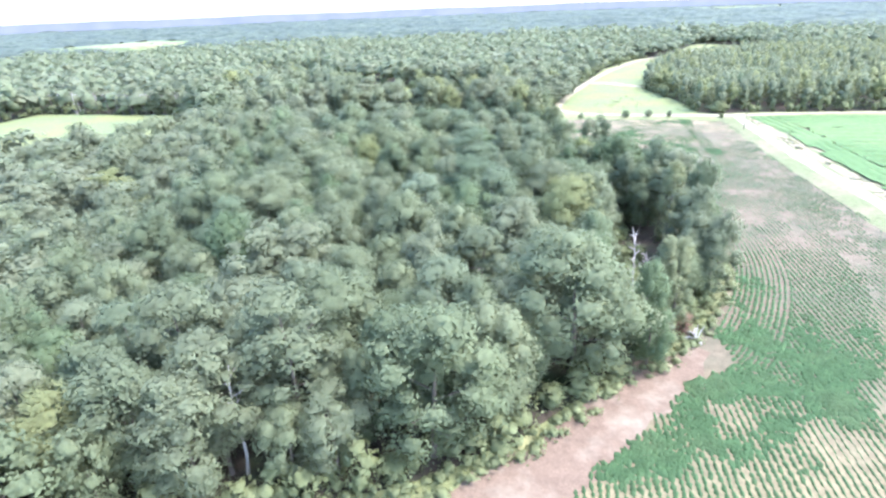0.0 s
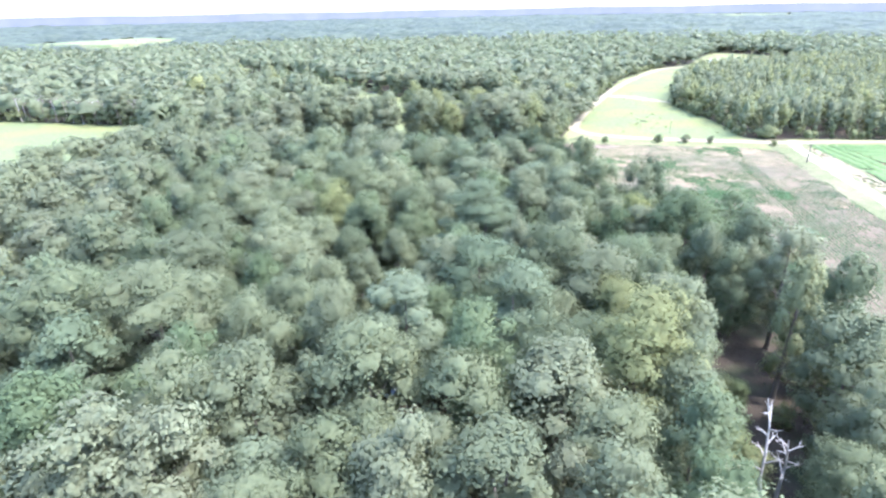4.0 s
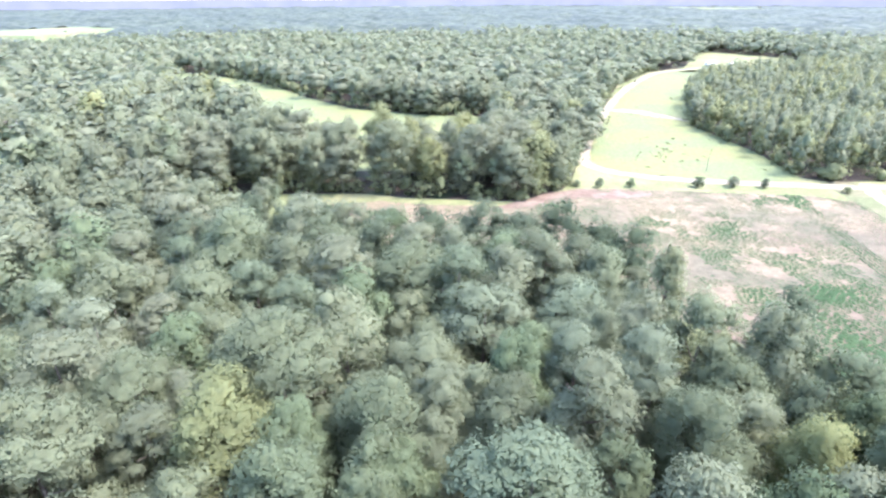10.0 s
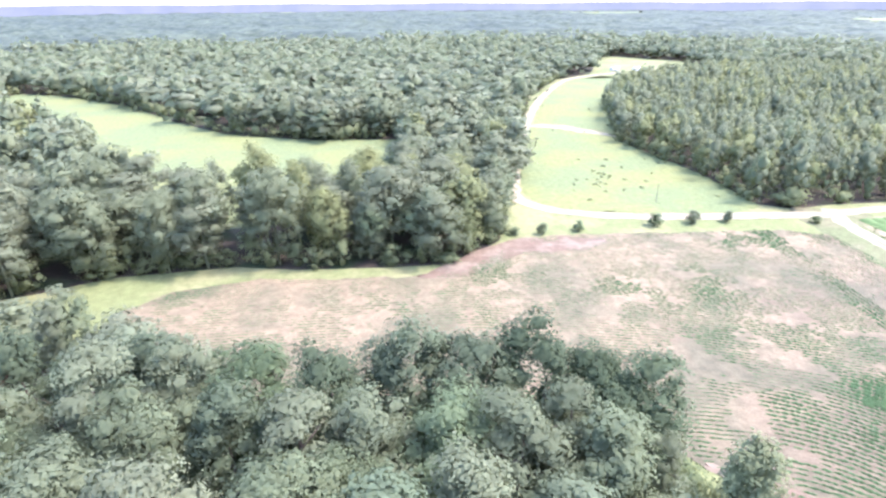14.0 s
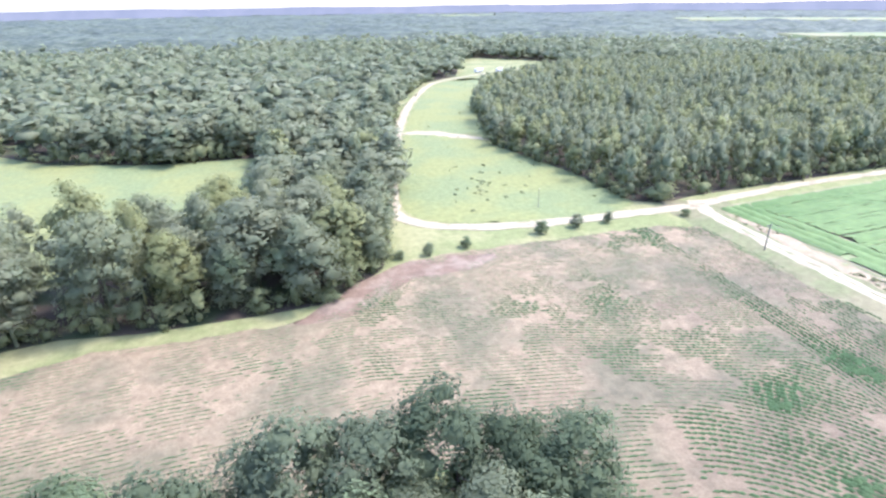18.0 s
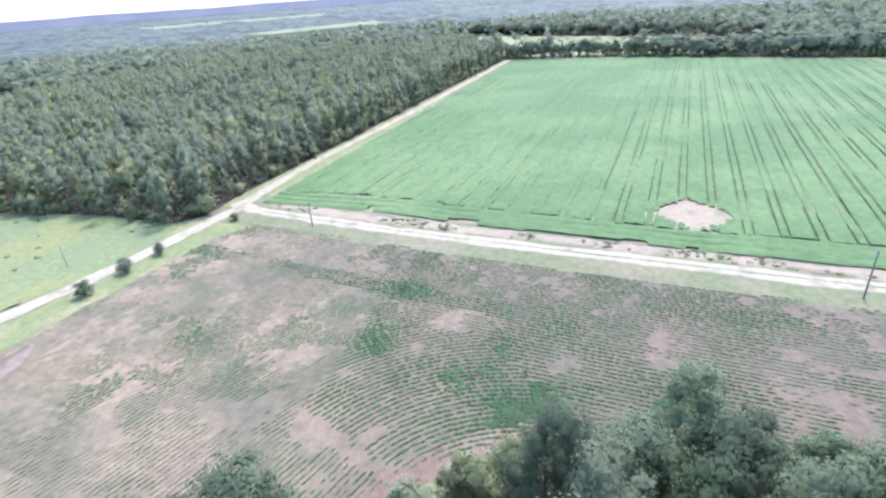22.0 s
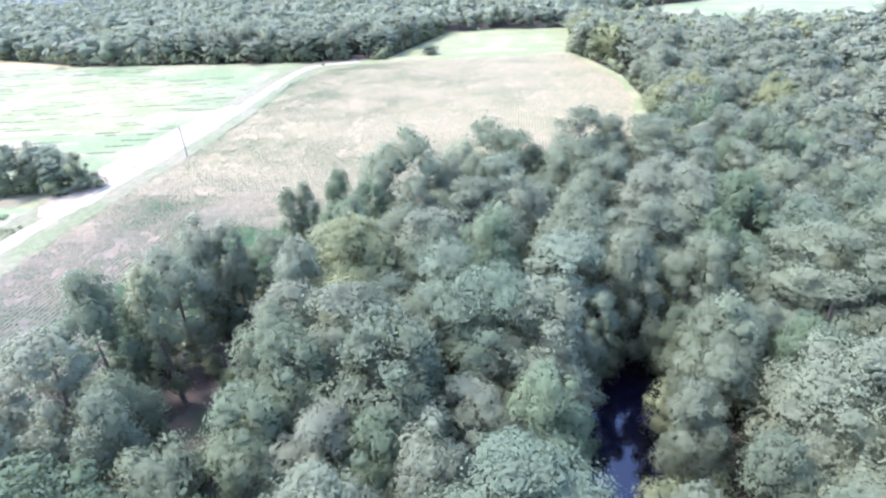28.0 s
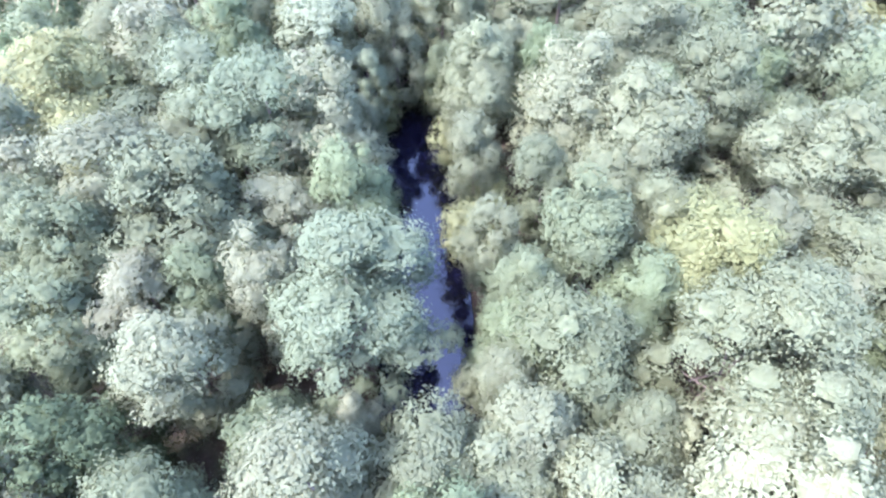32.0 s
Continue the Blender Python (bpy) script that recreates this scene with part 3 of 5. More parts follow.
def lobes_of(kind, rng, many):
    """The crown's lobes: centres and radii of a tree 20 m high. They sit on the dome of the crown, and a few fill it."""
    low, wide, half, narrow, flat = SHAPES[kind]
    u = ((np.arange(many) + rng.uniform(0.2, 0.8, many)) / many) ** 0.85
    z = low + (1 - low) * u
    rise = np.clip((z - wide) / (1 - wide), 0, 1)
    drop = np.clip((wide - z) / (wide - low + 1e-6), 0, 1)
    reach = half * np.sqrt(np.clip(1 - rise ** (1.9 / narrow), 0.02, 1)) * (1 - 0.5 * drop**2)
    a = np.arange(many) * 2.4 + rng.uniform(-0.5, 0.5, many)
    size = half * (1.72 / np.sqrt(many)) * rng.uniform(0.55, 1.5, many)
    out = np.maximum(reach - 0.6 * size, 0.05 * half) * rng.uniform(0.62, 1.16, many)
    out = np.where(np.arange(many) % 5 == 0, 0.45 * out, out)
    c = np.stack([out * np.cos(a), out * np.sin(a), np.minimum(z, 1 - size * flat * 0.9)], -1)
    if kind not in ("slender", "shrub", "russet"):
        # A few leaders make an uneven crown with more than one top.
        leaders = {"oak": 3, "gum": 4, "pine": 4, "yellow": 3, "dusky": 4, "mast": 3}[kind]
        b = np.arange(leaders) * 6.28 / leaders + rng.uniform(-0.6, 0.6, leaders)
        foot = np.stack([np.cos(b), np.sin(b)], -1) * half * rng.uniform(0.3, 0.5, (leaders, 1))
        top = rng.uniform(0.7 if kind != "oak" else 0.84, 1.0, leaders)
        top[0] = 1.0
        away = ((c[:, None, :2] - foot[None]) ** 2).sum(-1)
        own = away.argmin(1)
        c[:, :2] = 0.86 * c[:, :2] + 0.24 * foot[own]
        c[:, 2] = low + (c[:, 2] - low) * (top[own] - low) / (1 - low)
    return c * TALL, size * TALL, flat


def crown(kind, rng, many, cards, size, soft):
    """A crown of lobes: a rough core under many small bent leaf clumps, shaded as rounded masses. Corners, triangles and normals."""
    centres, radii, flat = lobes_of(kind, rng, many)
    low, wide, half = SHAPES[kind][:3]
    heart, spread = np.array([0, 0, (0.62 * low + 0.3) * TALL]), np.array([half, half, (1 - low) * 0.5]) * TALL
    pieces, shades = [], []

    def dome(at, way):
        """The direction in which a leaf at that place faces: its lobe's, and its crown's."""
        n = (1 - soft) * way + soft * (at - heart) / spread
        return n / (np.linalg.norm(n, axis=1)[:, None] + 1e-6)

    squash = np.array([1, 1, flat]) * rng.uniform(0.8, 1.25, (many, 3))
    for c, r, q in zip(centres, radii, squash):
        core = ICO_V * rng.uniform(0.42, 0.64, (12, 1)) * r * q
        pieces.append((core + c, ICO_F))
        shades.append(dome(core + c, ICO_V))
    if cards:
        own = np.sort(rng.choice(many, many * cards, p=radii**2 / (radii**2).sum()))
        n = len(own)
        d = rng.normal(size=(n, 3)) + np.array([0, 0, 0.45])
        d += 0.6 * centres[own] * np.array([1, 1, 0]) / (TALL * half)
        d /= np.linalg.norm(d, axis=1)[:, None]
        bunch = np.maximum(0.8, 1 + 0.26 * np.sin(d[:, 0] * 6.1 + own) * np.sin(d[:, 1] * 6.7 + 2 * own) + 0.18 * np.sin(d[:, 2] * 8.3 + own))
        at = centres[own] + d * (radii[own] * bunch * (0.84 + 0.3 * rng.uniform(size=n) ** 1.8 if size < 0.25 else 0.88 + 0.2 * rng.uniform(size=n)))[:, None] * squash[own]
        normal = d + 0.26 * rng.normal(size=(n, 3)) + np.array([0, 0, 0.25])
        normal /= np.linalg.norm(normal, axis=1)[:, None]
        s = np.cross(normal, rng.normal(size=(n, 3)))
        s /= np.linalg.norm(s, axis=1)[:, None]
        t = np.cross(normal, s)
        w = size * rng.uniform(0.55, 1.3, (n, 1))
        shade = dome(at, d + 0.2 * (normal - d))
        corner = []
        for k in range(3):
            a = 2.094 * k + rng.uniform(-0.5, 0.5, (n, 1))
            corner.append(at + w * rng.uniform(0.7, 1.3, (n, 1)) * (np.cos(a) * s + np.sin(a) * t + normal * rng.uniform(-0.4, 0.15, (n, 1))))
        pieces.append((np.stack(corner, 1).reshape(-1, 3), np.arange(3 * n).reshape(-1, 3)))
        shades.append(np.repeat(shade, 3, 0))
    return *joined(pieces), np.concatenate(shades)


def trunk(kind, rng, sides=6, limbs=5):
    """A tapered trunk with limbs that reach into the crown."""
    low, wide, half = SHAPES[kind][:3]
    top = 0.82 if kind in ("pine", "slender") else 0.6
    bend = rng.normal(size=2) * 0.5
    z = np.array([0, 0.04, 0.45 * top, 0.8 * top, top]) * TALL
    stem = np.stack([bend[0] * (z / TALL) ** 2, bend[1] * (z / TALL) ** 2, z], -1)
    pieces = [tube(stem, [0.42, 0.3, 0.24, 0.16, 0.05], sides)]
    for k in range(limbs):
        h = (low + (top - low) * (0.1 + 0.75 * k / max(limbs, 1))) * TALL
        a, reach = k * 2.4 + rng.uniform(-0.4, 0.4), half * TALL * rng.uniform(0.4, 0.62)
        foot = np.array([bend[0] * (h / TALL) ** 2, bend[1] * (h / TALL) ** 2, h])
        way = np.array([np.cos(a) * reach, np.sin(a) * reach, reach * 0.55])
        pieces.append(tube([foot, foot + way * 0.5 + (0, 0, -0.15), foot + way], [0.13, 0.08, 0.03], 4))
    return joined(pieces)


KIND_LABEL = {
    "oak": ("broad round-crowned oak with dull green leaves", "oak tree"),
    "gum": ("leafy mid-green hardwood tree with an uneven crown", "tree"),
    "pine": ("tall pine with layered blue-green needle clumps", "pine tree"),
    "slender": ("slender upright tree with a narrow green crown", "tree"),
    "yellow": ("yellow-green leafy tree that stands out in the wood", "tree"),
    "mast": ("tall pine with a long bare pale stem", "pine tree"),
    "dusky": ("dense dark green tree at the tip of the wood", "tree"),
    "shrub": ("low leafy green shrub at the wood's edge", "shrub"),
    "russet": ("withered bush with reddish-brown dry leaves", "bush"),
}
TREE_NAME = {"oak": "oak_tree", "gum": "hardwood_tree", "pine": "pine_tree", "slender": "slender_tree", "yellow": "yellow_green_tree", "mast": "tall_pine_tree", "dusky": "dark_green_tree", "shrub": "shrub", "russet": "withered_bush"}
VARIANTS = {"oak": 4, "gum": 4, "pine": 4, "slender": 2, "yellow": 2, "mast": 3, "dusky": 3, "shrub": 2, "russet": 1}
PATTERN = {}


def tree_meshes(kind, which, grade):
    """The two meshes of one variant of a tree, made once and shared; the finer the leaves, the closer the camera comes."""
    if (kind, which, grade) not in PATTERN:
        rng = np.random.default_rng(100 + 10 * list(SHAPES).index(kind) + which)
        many, cards = {"oak": (34, 800), "gum": (30, 860), "pine": (34, 740), "slender": (24, 460), "yellow": (32, 800), "dusky": (30, 760), "mast": (26, 380), "shrub": (16, 240), "russet": (12, 200)}[kind]
        size = 0.125 if kind not in ("shrub", "russet") else 0.36
        if grade == 3:
            many, cards, size = int(many * 1.5), int(cards * 1.1), size * 0.74
        if grade == 1:
            cards, size = int(cards * 0.5), size * 1.3
        if grade == 2:
            many, cards, size = int(many * 0.75), int(cards * 0.24), size * 2.0
        v, f, shade = crown(kind, rng, many, cards, size, 0.52)
        PATTERN[kind, which, grade] = dress(np_mesh("crown", v, f, shade), LEAF[kind]), dress(np_mesh("trunk", *trunk(kind, rng)), BARK)
    return PATTERN[kind, which, grade]


def plant_tree(kind, x, y, height, radius, which, turn, group, z=0.0, label=""):
    """One tree of its own: a trunk and a crown, scaled to its height and half width."""
    top, stem = tree_meshes(kind, which % VARIANTS[kind], (3 if radius > 7 else 0) if -50 < x < 26 and 100 < y < 168 else 1 if -62 < x < 58 and 45 < y < 212 else 2)
    thing = new(TREE_NAME[kind])
    tall = height / TALL
    wide = radius / (SHAPES[kind][2] * TALL * 0.9)
    thing.matrix_basis = Matrix.LocRotScale((x, y, z - 0.1), Euler((0, 0, turn)), (wide, wide, tall))
    text, category = KIND_LABEL[kind]
    tagged(thing, label or text, category, group)
    part("trunk", stem, None, thing)
    part("crown", top, None, thing)
    return thing


# The trees that stand out in the creek wood: kind, x, y, height, half width.
BY_CREEK = [
    ("pine", 3.3, 142.5, 23.5, 7.8), ("gum", 12, 125, 22, 6.8), ("pine", 11, 154, 22, 5.2), ("yellow", 20.5, 101, 22, 6.2), ("gum", 17, 139, 20.5, 5.2),
    ("gum", -4, 120, 22, 5.6), ("shrub", -13, 133, 9, 3.2), ("gum", -20, 145, 21, 5.4), ("oak", -11.5, 154, 20, 5.4), ("oak", -23, 161, 22, 8.2),
    ("yellow", -27, 152, 20, 5.6), ("gum", -11.5, 145.5, 18, 3.8), ("oak", -17, 168, 21, 6.0), ("gum", 5, 160, 20, 4.2), ("oak", -44, 148, 21, 7.6), ("gum", -9.5, 150, 17, 4.4), ("gum", -5.5, 158, 18, 4.4), ("gum", -13, 139.5, 15, 3.6),
    ("gum", 3.5, 156, 18.5, 4.6), ("gum", -2, 158.5, 18.5, 4.6), ("gum", -6, 152, 15.5, 3.4), ("gum", -2.6, 128, 19.5, 4.2),
    ("gum", -23, 94, 22, 5.2), ("pine", -27.5, 83, 22, 5.6), ("gum", -17.8, 106, 22.5, 4.4), ("oak", -29, 93, 21, 5.6),
]
BY_FIELD = [
    ("oak", 16, 71, 25, 8.2), ("oak", -4, 55, 22, 7.8), ("pine", -21, 57, 24, 6.4), ("gum", 10, 101, 21.5, 5.6), ("pine", -8, 107, 22, 6.0),
    ("pine", 2, 116, 22.5, 6.2), ("oak", -42, 110, 23, 8.8), ("gum", -25, 116, 20, 5.4), ("oak", -33, 137, 21, 6.4), ("gum", -34, 82, 21, 6.6),
    ("gum", 45, 103, 20, 5.0), ("slender", 43, 112, 22, 2.6), ("pine", 48, 124, 21.5, 5.2), ("slender", 34, 81, 18.6, 2.2), ("slender", 31.3, 80, 18.8, 2.3), ("gum", 44.5, 93, 19.5, 4.4), ("gum", 27.5, 72.5, 18.5, 3.2),
    ("pine", 18, 117, 21, 5.6),
]
BY_TIP = [
    ("yellow", 32, 148, 19, 3.6), ("gum", 41, 148, 19.5, 4.2), ("dusky", 26, 141, 18.5, 4.2), ("dusky", 48, 152, 17, 4.6), ("dusky", 49, 136, 21, 5.2),
    ("gum", 22.5, 124, 20, 5.0), ("dusky", -14, 205, 20.6, 6.2), ("dusky", -5.5, 203.5, 20.4, 5.6), ("dusky", 3, 204, 20.2, 5.8), ("dusky", 11, 202.5, 20.6, 5.8),
    ("dusky", 20, 201, 20.8, 6.2), ("dusky", 29, 193.5, 19, 6.2), ("dusky", 25, 198, 19.8, 4.6), ("gum", -21, 205, 19.4, 5.6), ("dusky", -16, 197, 20, 5.4), ("slender", 28.5, 178, 22.5, 3.0), ("dusky", 42, 169.5, 21.3, 4.2),
]
BY_START = [
    ("gum", -38, 50, 20, 5.8), ("oak", -46, 40, 19, 6.0), ("gum", -31, 48, 19, 5.0), ("gum", -44, 54, 20, 5.6), ("gum", -52, 32, 18, 5.4), ("pine", -36, 60, 22, 5.6),
    ("gum", 10, 95, 21, 6.0), ("gum", 23.5, 97, 20, 4.5), ("gum", 21, 88, 20, 4.2), ("gum", 40, 93.5, 18, 3.2), ("oak", -7, 60, 20, 6.0), ("oak", -18, 66, 21, 6.4), ("pine", -29, 52, 21, 5.2),
    ("oak", 4, 62, 19, 5.4), ("gum", 29, 78, 9, 3.4), ("gum", -32, 71, 21, 7.0), ("gum", 26.5, 105.5, 22, 4.4),
    ("gum", -17, 176, 20, 6.0), ("pine", 6, 109, 22, 5.6), ("yellow", 19, 112, 19, 4.2), ("gum", -43, 123, 21, 7.4), ("oak", -30, 128, 20.5, 6.6),
]
BEHIND_TIP = [("pine", -8, 194, 20, 5.6), ("gum", -1, 194, 19.5, 5.4), ("gum", 6, 192, 19.5, 5.6), ("pine", 13, 190, 20.5, 5.4), ("gum", 21, 186, 18.5, 5.2), ("oak", -24, 198, 20, 6.0), ("pine", -2, 180, 21.5, 5.6), ("oak", -10, 184, 21, 6.2), ("gum", 5, 182, 20.5, 5.4), ("pine", -20, 186, 21.5, 5.8), ("gum", -30, 190, 21, 6.0)]
HOLES = [(36.5, 116, 6.8), (33.5, 125, 5.0), (33, 97, 6.6), (29, 86, 3.4), (36.5, 106, 6.0), (-40, 144, 5.0), (36, 180, 9.0), (49, 176, 8.0), (54, 162, 5.0)]
TREES = []
STANDS = (BY_CREEK, BY_FIELD, BY_TIP, BEHIND_TIP, BY_START)


def plant_wood():
    """Sets the creek wood: the trees named above, then others at random between them."""
    rng = np.random.default_rng(7)
    placed = [(x, y, r) for stand in STANDS for _, x, y, _, r in stand]
    for stand in STANDS:
        for n, (kind, x, y, h, r) in enumerate(stand):
            TREES.append((kind, x, y, h, r, n, rng.uniform(0, 6.28)))
    for wide, tries in ((46, 14000), (66, 14000)):
        xs, ys = rng.uniform(-wide, min(wide, 60), tries), rng.uniform(30, 215, tries)
        edges, creek = off_line(xs, ys, WOOD_EDGE), off_line(xs, ys, CREEK_LINE)
        fine = ~is_open(xs, ys) & (creek > np.where((ys > 114) & (ys < 161), 5.0, np.where((ys > 109) & (ys < 161), 3.8, 0.6))) & (edges > 2.5)
        for x, y, edge, d in zip(xs[fine], ys[fine], edges[fine], creek[fine]):
            east = x > 40 and y > 110
            r = rng.uniform(3.6, 6.8) * (0.75 if edge < 7 else 1.0)
            if 109 < y < 162:
                r = min(r, (d - (4.0 if y > 116 else 2.6)) / 0.85)
            if r < 2.0 or any((x - a) ** 2 + (y - b) ** 2 < (c + 0.55 * r) ** 2 for a, b, c in HOLES):
                continue
            spots = np.array(placed)
            if ((x - spots[:, 0]) ** 2 + (y - spots[:, 1]) ** 2 < (0.68 * (r + spots[:, 2])) ** 2).any():
                continue
            placed.append((x, y, r))
            kind = rng.choice(["oak", "gum", "pine", "yellow"], p=[0.28, 0.42, 0.28, 0.02])
            if (x > 34 and y > 132) or y > 196:
                kind = "dusky" if rng.uniform() < 0.7 else kind
            h = min(22.5, 12.5 + 1.5 * r) * rng.uniform(0.8, 1.1)
            h *= 0.5 if math.hypot(x - 29, y - 87) < 7 else 0.86 if east and y > 142 else 1.05 if east else (0.96 if y > 184 else 0.82) if edge < 6 else 1.0
            TREES.append((kind, x, y, h, r, int(rng.integers(0, 8)), rng.uniform(0, 6.28)))
            if len(TREES) >= 380:
                return


plant_wood()
for kind, x, y, h, r, which, turn in TREES:
    d = float(off_line(x, y, CREEK_LINE))
    plant_tree(kind, x, y, h, r, which, turn, "trees of the creek wood", -0.6 * max(0.0, 1 - (d - 2.6) / 3.4) if d < 6 else 0.0)


# ---- the forest round about: joined trees, coarser with distance ----
def forest(name, spots, kinds, many, cards, size, stems, label, seed):
    """Many joined trees of one look. spots: x, y, height, half width."""
    rng = np.random.default_rng(seed)
    for kind in sorted(set(kinds)):
        rows = spots[kinds == kind]
        if not len(rows):
            continue
        lib = []
        for _ in range(5):
            v, f, shade = crown(kind, rng, many, cards, size, 0.6)
            if stems:
                stem = tube([(0, 0, 0), (0, 0, TALL * 0.75)], [0.3, 0.1], 3)
                v, f = joined([(v, f), stem])
                shade = np.concatenate([shade, stem[0] * (1, 1, 0) / np.linalg.norm(stem[0][:, :2], axis=1)[:, None]])
            lib.append((v, f, shade))
        vs, fs, ns, n = [], [], [], 0
        pick = rng.integers(0, 5, len(rows))
        for k in range(5):
            some = rows[pick == k]
            if not len(some):
                continue
            v, f, shade = lib[k]
            a = rng.uniform(0, 6.28, len(some))
            wide, tall = some[:, 3] / (SHAPES[kind][2] * TALL * 0.98), some[:, 2] / TALL
            c, s = np.cos(a) * wide, np.sin(a) * wide
            x = v[None, :, 0] * c[:, None] - v[None, :, 1] * s[:, None] + some[:, :1]
            y = v[None, :, 0] * s[:, None] + v[None, :, 1] * c[:, None] + some[:, 1:2]
            z = v[None, :, 2] * tall[:, None]
            vs.append(np.stack([x, y, z], -1).reshape(-1, 3))
            c, s = np.cos(a)[:, None], np.sin(a)[:, None]
            ns.append(np.stack([shade[:, 0] * c - shade[:, 1] * s, shade[:, 0] * s + shade[:, 1] * c, np.broadcast_to(shade[:, 2], (len(some), len(v)))], -1).reshape(-1, 3))
            fs.append((f[None] + (np.arange(len(some)) * len(v))[:, None, None]).reshape(-1, 3) + n)
            n += len(some) * len(v)
        me = dress(np_mesh(name, np.concatenate(vs), np.concatenate(fs), np.concatenate(ns)), WOOD[kind])
        tagged(new(name + "_" + kind, me), label + " (" + KIND_LABEL[kind][1] + "s)", "forest", kind="stuff")


def scatter(x0, x1, y0, y1, step, seed):
    rng = np.random.default_rng(seed)
    x, y = np.meshgrid(np.arange(x0, x1, step), np.arange(y0, y1, step))
    x = x + rng.uniform(-0.42, 0.42, x.shape) * step
    y = y + rng.uniform(-0.42, 0.42, y.shape) * step
    return x.ravel(), y.ravel(), rng


def unseen(x, y):
    """The land in the west that the camera never turns to."""
    start = np.degrees(np.arctan2(-(x - 1), y - 3))
    half = np.degrees(np.arctan2(-(x + 4), y - 99))
    end = np.degrees(np.arctan2(-(x - 6), y - 166))
    return (start > 46) & (half > 47) & (end > 47) & (end < 109)


BELT = [(-130, 262), (-100, 250), (22, 250), (22, 300), (-52, 308), (-76, 336), (-108, 391), (-150, 440), (-170, 420)]
PINE_STAND = [(111, 276), (115, 307), (110, 358), (122, 390), (146, 446), (160, 457), (187, 486), (204, 496), (238, 512), (305, 527), (420, 512), (560, 420), (455, 248), (337, 254), (254, 261), (135, 272)]


def pick_kinds(x, y, rng):
    """What grows where: slender trees in the stand by the bean field, a mixture elsewhere."""
    v = rng.uniform(size=len(x)) + 0.5 * (value_noise(x, y, 60, 3) - 0.5)
    kinds = np.where(v < 0.3, "oak", np.where(v < 0.62, "gum", np.where(v < 0.95, "pine", "yellow")))
    stand = inside(x, y, PINE_STAND)
    w = rng.uniform(size=len(x))
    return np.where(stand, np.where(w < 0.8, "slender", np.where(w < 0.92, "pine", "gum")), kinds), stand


def middle_forest():
    x, y, rng = scatter(-330, 480, -330, 620, 8.3, 11)
    near = off_line(x, y, [(0, 20), (4, 166)])
    taken = np.zeros(len(x), bool)
    for _, a, b, _, r, _, _ in TREES:
        taken |= (x - a) ** 2 + (y - b) ** 2 < (0.75 * (r + 3.2)) ** 2
    keep = ~is_open(x, y) & (off_line(x, y, CREEK_LINE) > 4.5) & (near < 250) & ~taken & ~((near < 60) & (y > 30) & (y < 222) & (x < 62))
    keep &= ~unseen(x, y) | (near < 70)
    keep &= (rng.uniform(size=len(x)) > 0.22) | (x < -80) | (x > 60) | (y > 60)
    for a, b, c in HOLES:
        keep &= (x - a) ** 2 + (y - b) ** 2 > (c + 0.8) ** 2
    x, y = x[keep], y[keep]
    kinds, stand = pick_kinds(x, y, rng)
    x, y, kinds, stand = x[~stand], y[~stand], kinds[~stand], stand[~stand]
    h = np.where((x > -75) & (x < 60) & (y < 235) & (y > -130), 16.5, 13.0) + 4.5 * value_noise(x, y, 30, 5) + rng.uniform(-3.6, 3.6, len(x)) - np.where(stand, 1.0, 0) + np.where(inside(x, y, BELT), 4.4, 0)
    r = np.where(stand, rng.uniform(2.2, 3.2, len(x)), rng.uniform(4.4, 7.9, len(x)))
    spots = np.stack([x, y, h, r], -1)
    near = off_line(x, y, [(0, 20), (4, 166)])
    close = (near < 150) & (~unseen(x, y) | (near < 100)) & (y > -100)
    far = ~close
    forest("forest", spots[far], kinds[far], 15, 20, 0.9, True, "mixed green forest round the fields", 21)
    next_to = close & (((near < 100) & (y < 230)) | (inside(x, y, BELT) & (near < 135)))
    close &= ~next_to
    forest("near_forest", spots[close], kinds[close], 26, 60, 0.42, True, "mixed green forest beside the field", 24)
    forest("creek_forest", spots[next_to], kinds[next_to], 36, 130, 0.25, True, "mixed green forest behind the creek wood", 26)


def pine_stand():
    """The planted stand by the bean field: many slender pointed trees, close together."""
    x, y, rng = scatter(100, 500, 240, 560, 5.5, 14)
    fits = inside(x, y, PINE_STAND) & ~is_open(x, y) & ((off_line(x, y, PINE_STAND) < 110) | (rng.uniform(size=len(x)) < 0.5))
    x, y = x[fits], y[fits]
    h = 12.5 + 4.0 * value_noise(x, y, 25, 5) + rng.uniform(-2.2, 2.6, len(x))
    r = rng.uniform(2.2, 3.7, len(x))
    w = rng.uniform(size=len(x))
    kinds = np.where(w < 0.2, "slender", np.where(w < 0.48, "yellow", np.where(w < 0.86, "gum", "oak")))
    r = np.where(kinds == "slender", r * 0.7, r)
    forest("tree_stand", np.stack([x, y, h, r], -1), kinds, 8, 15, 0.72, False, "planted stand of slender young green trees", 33)


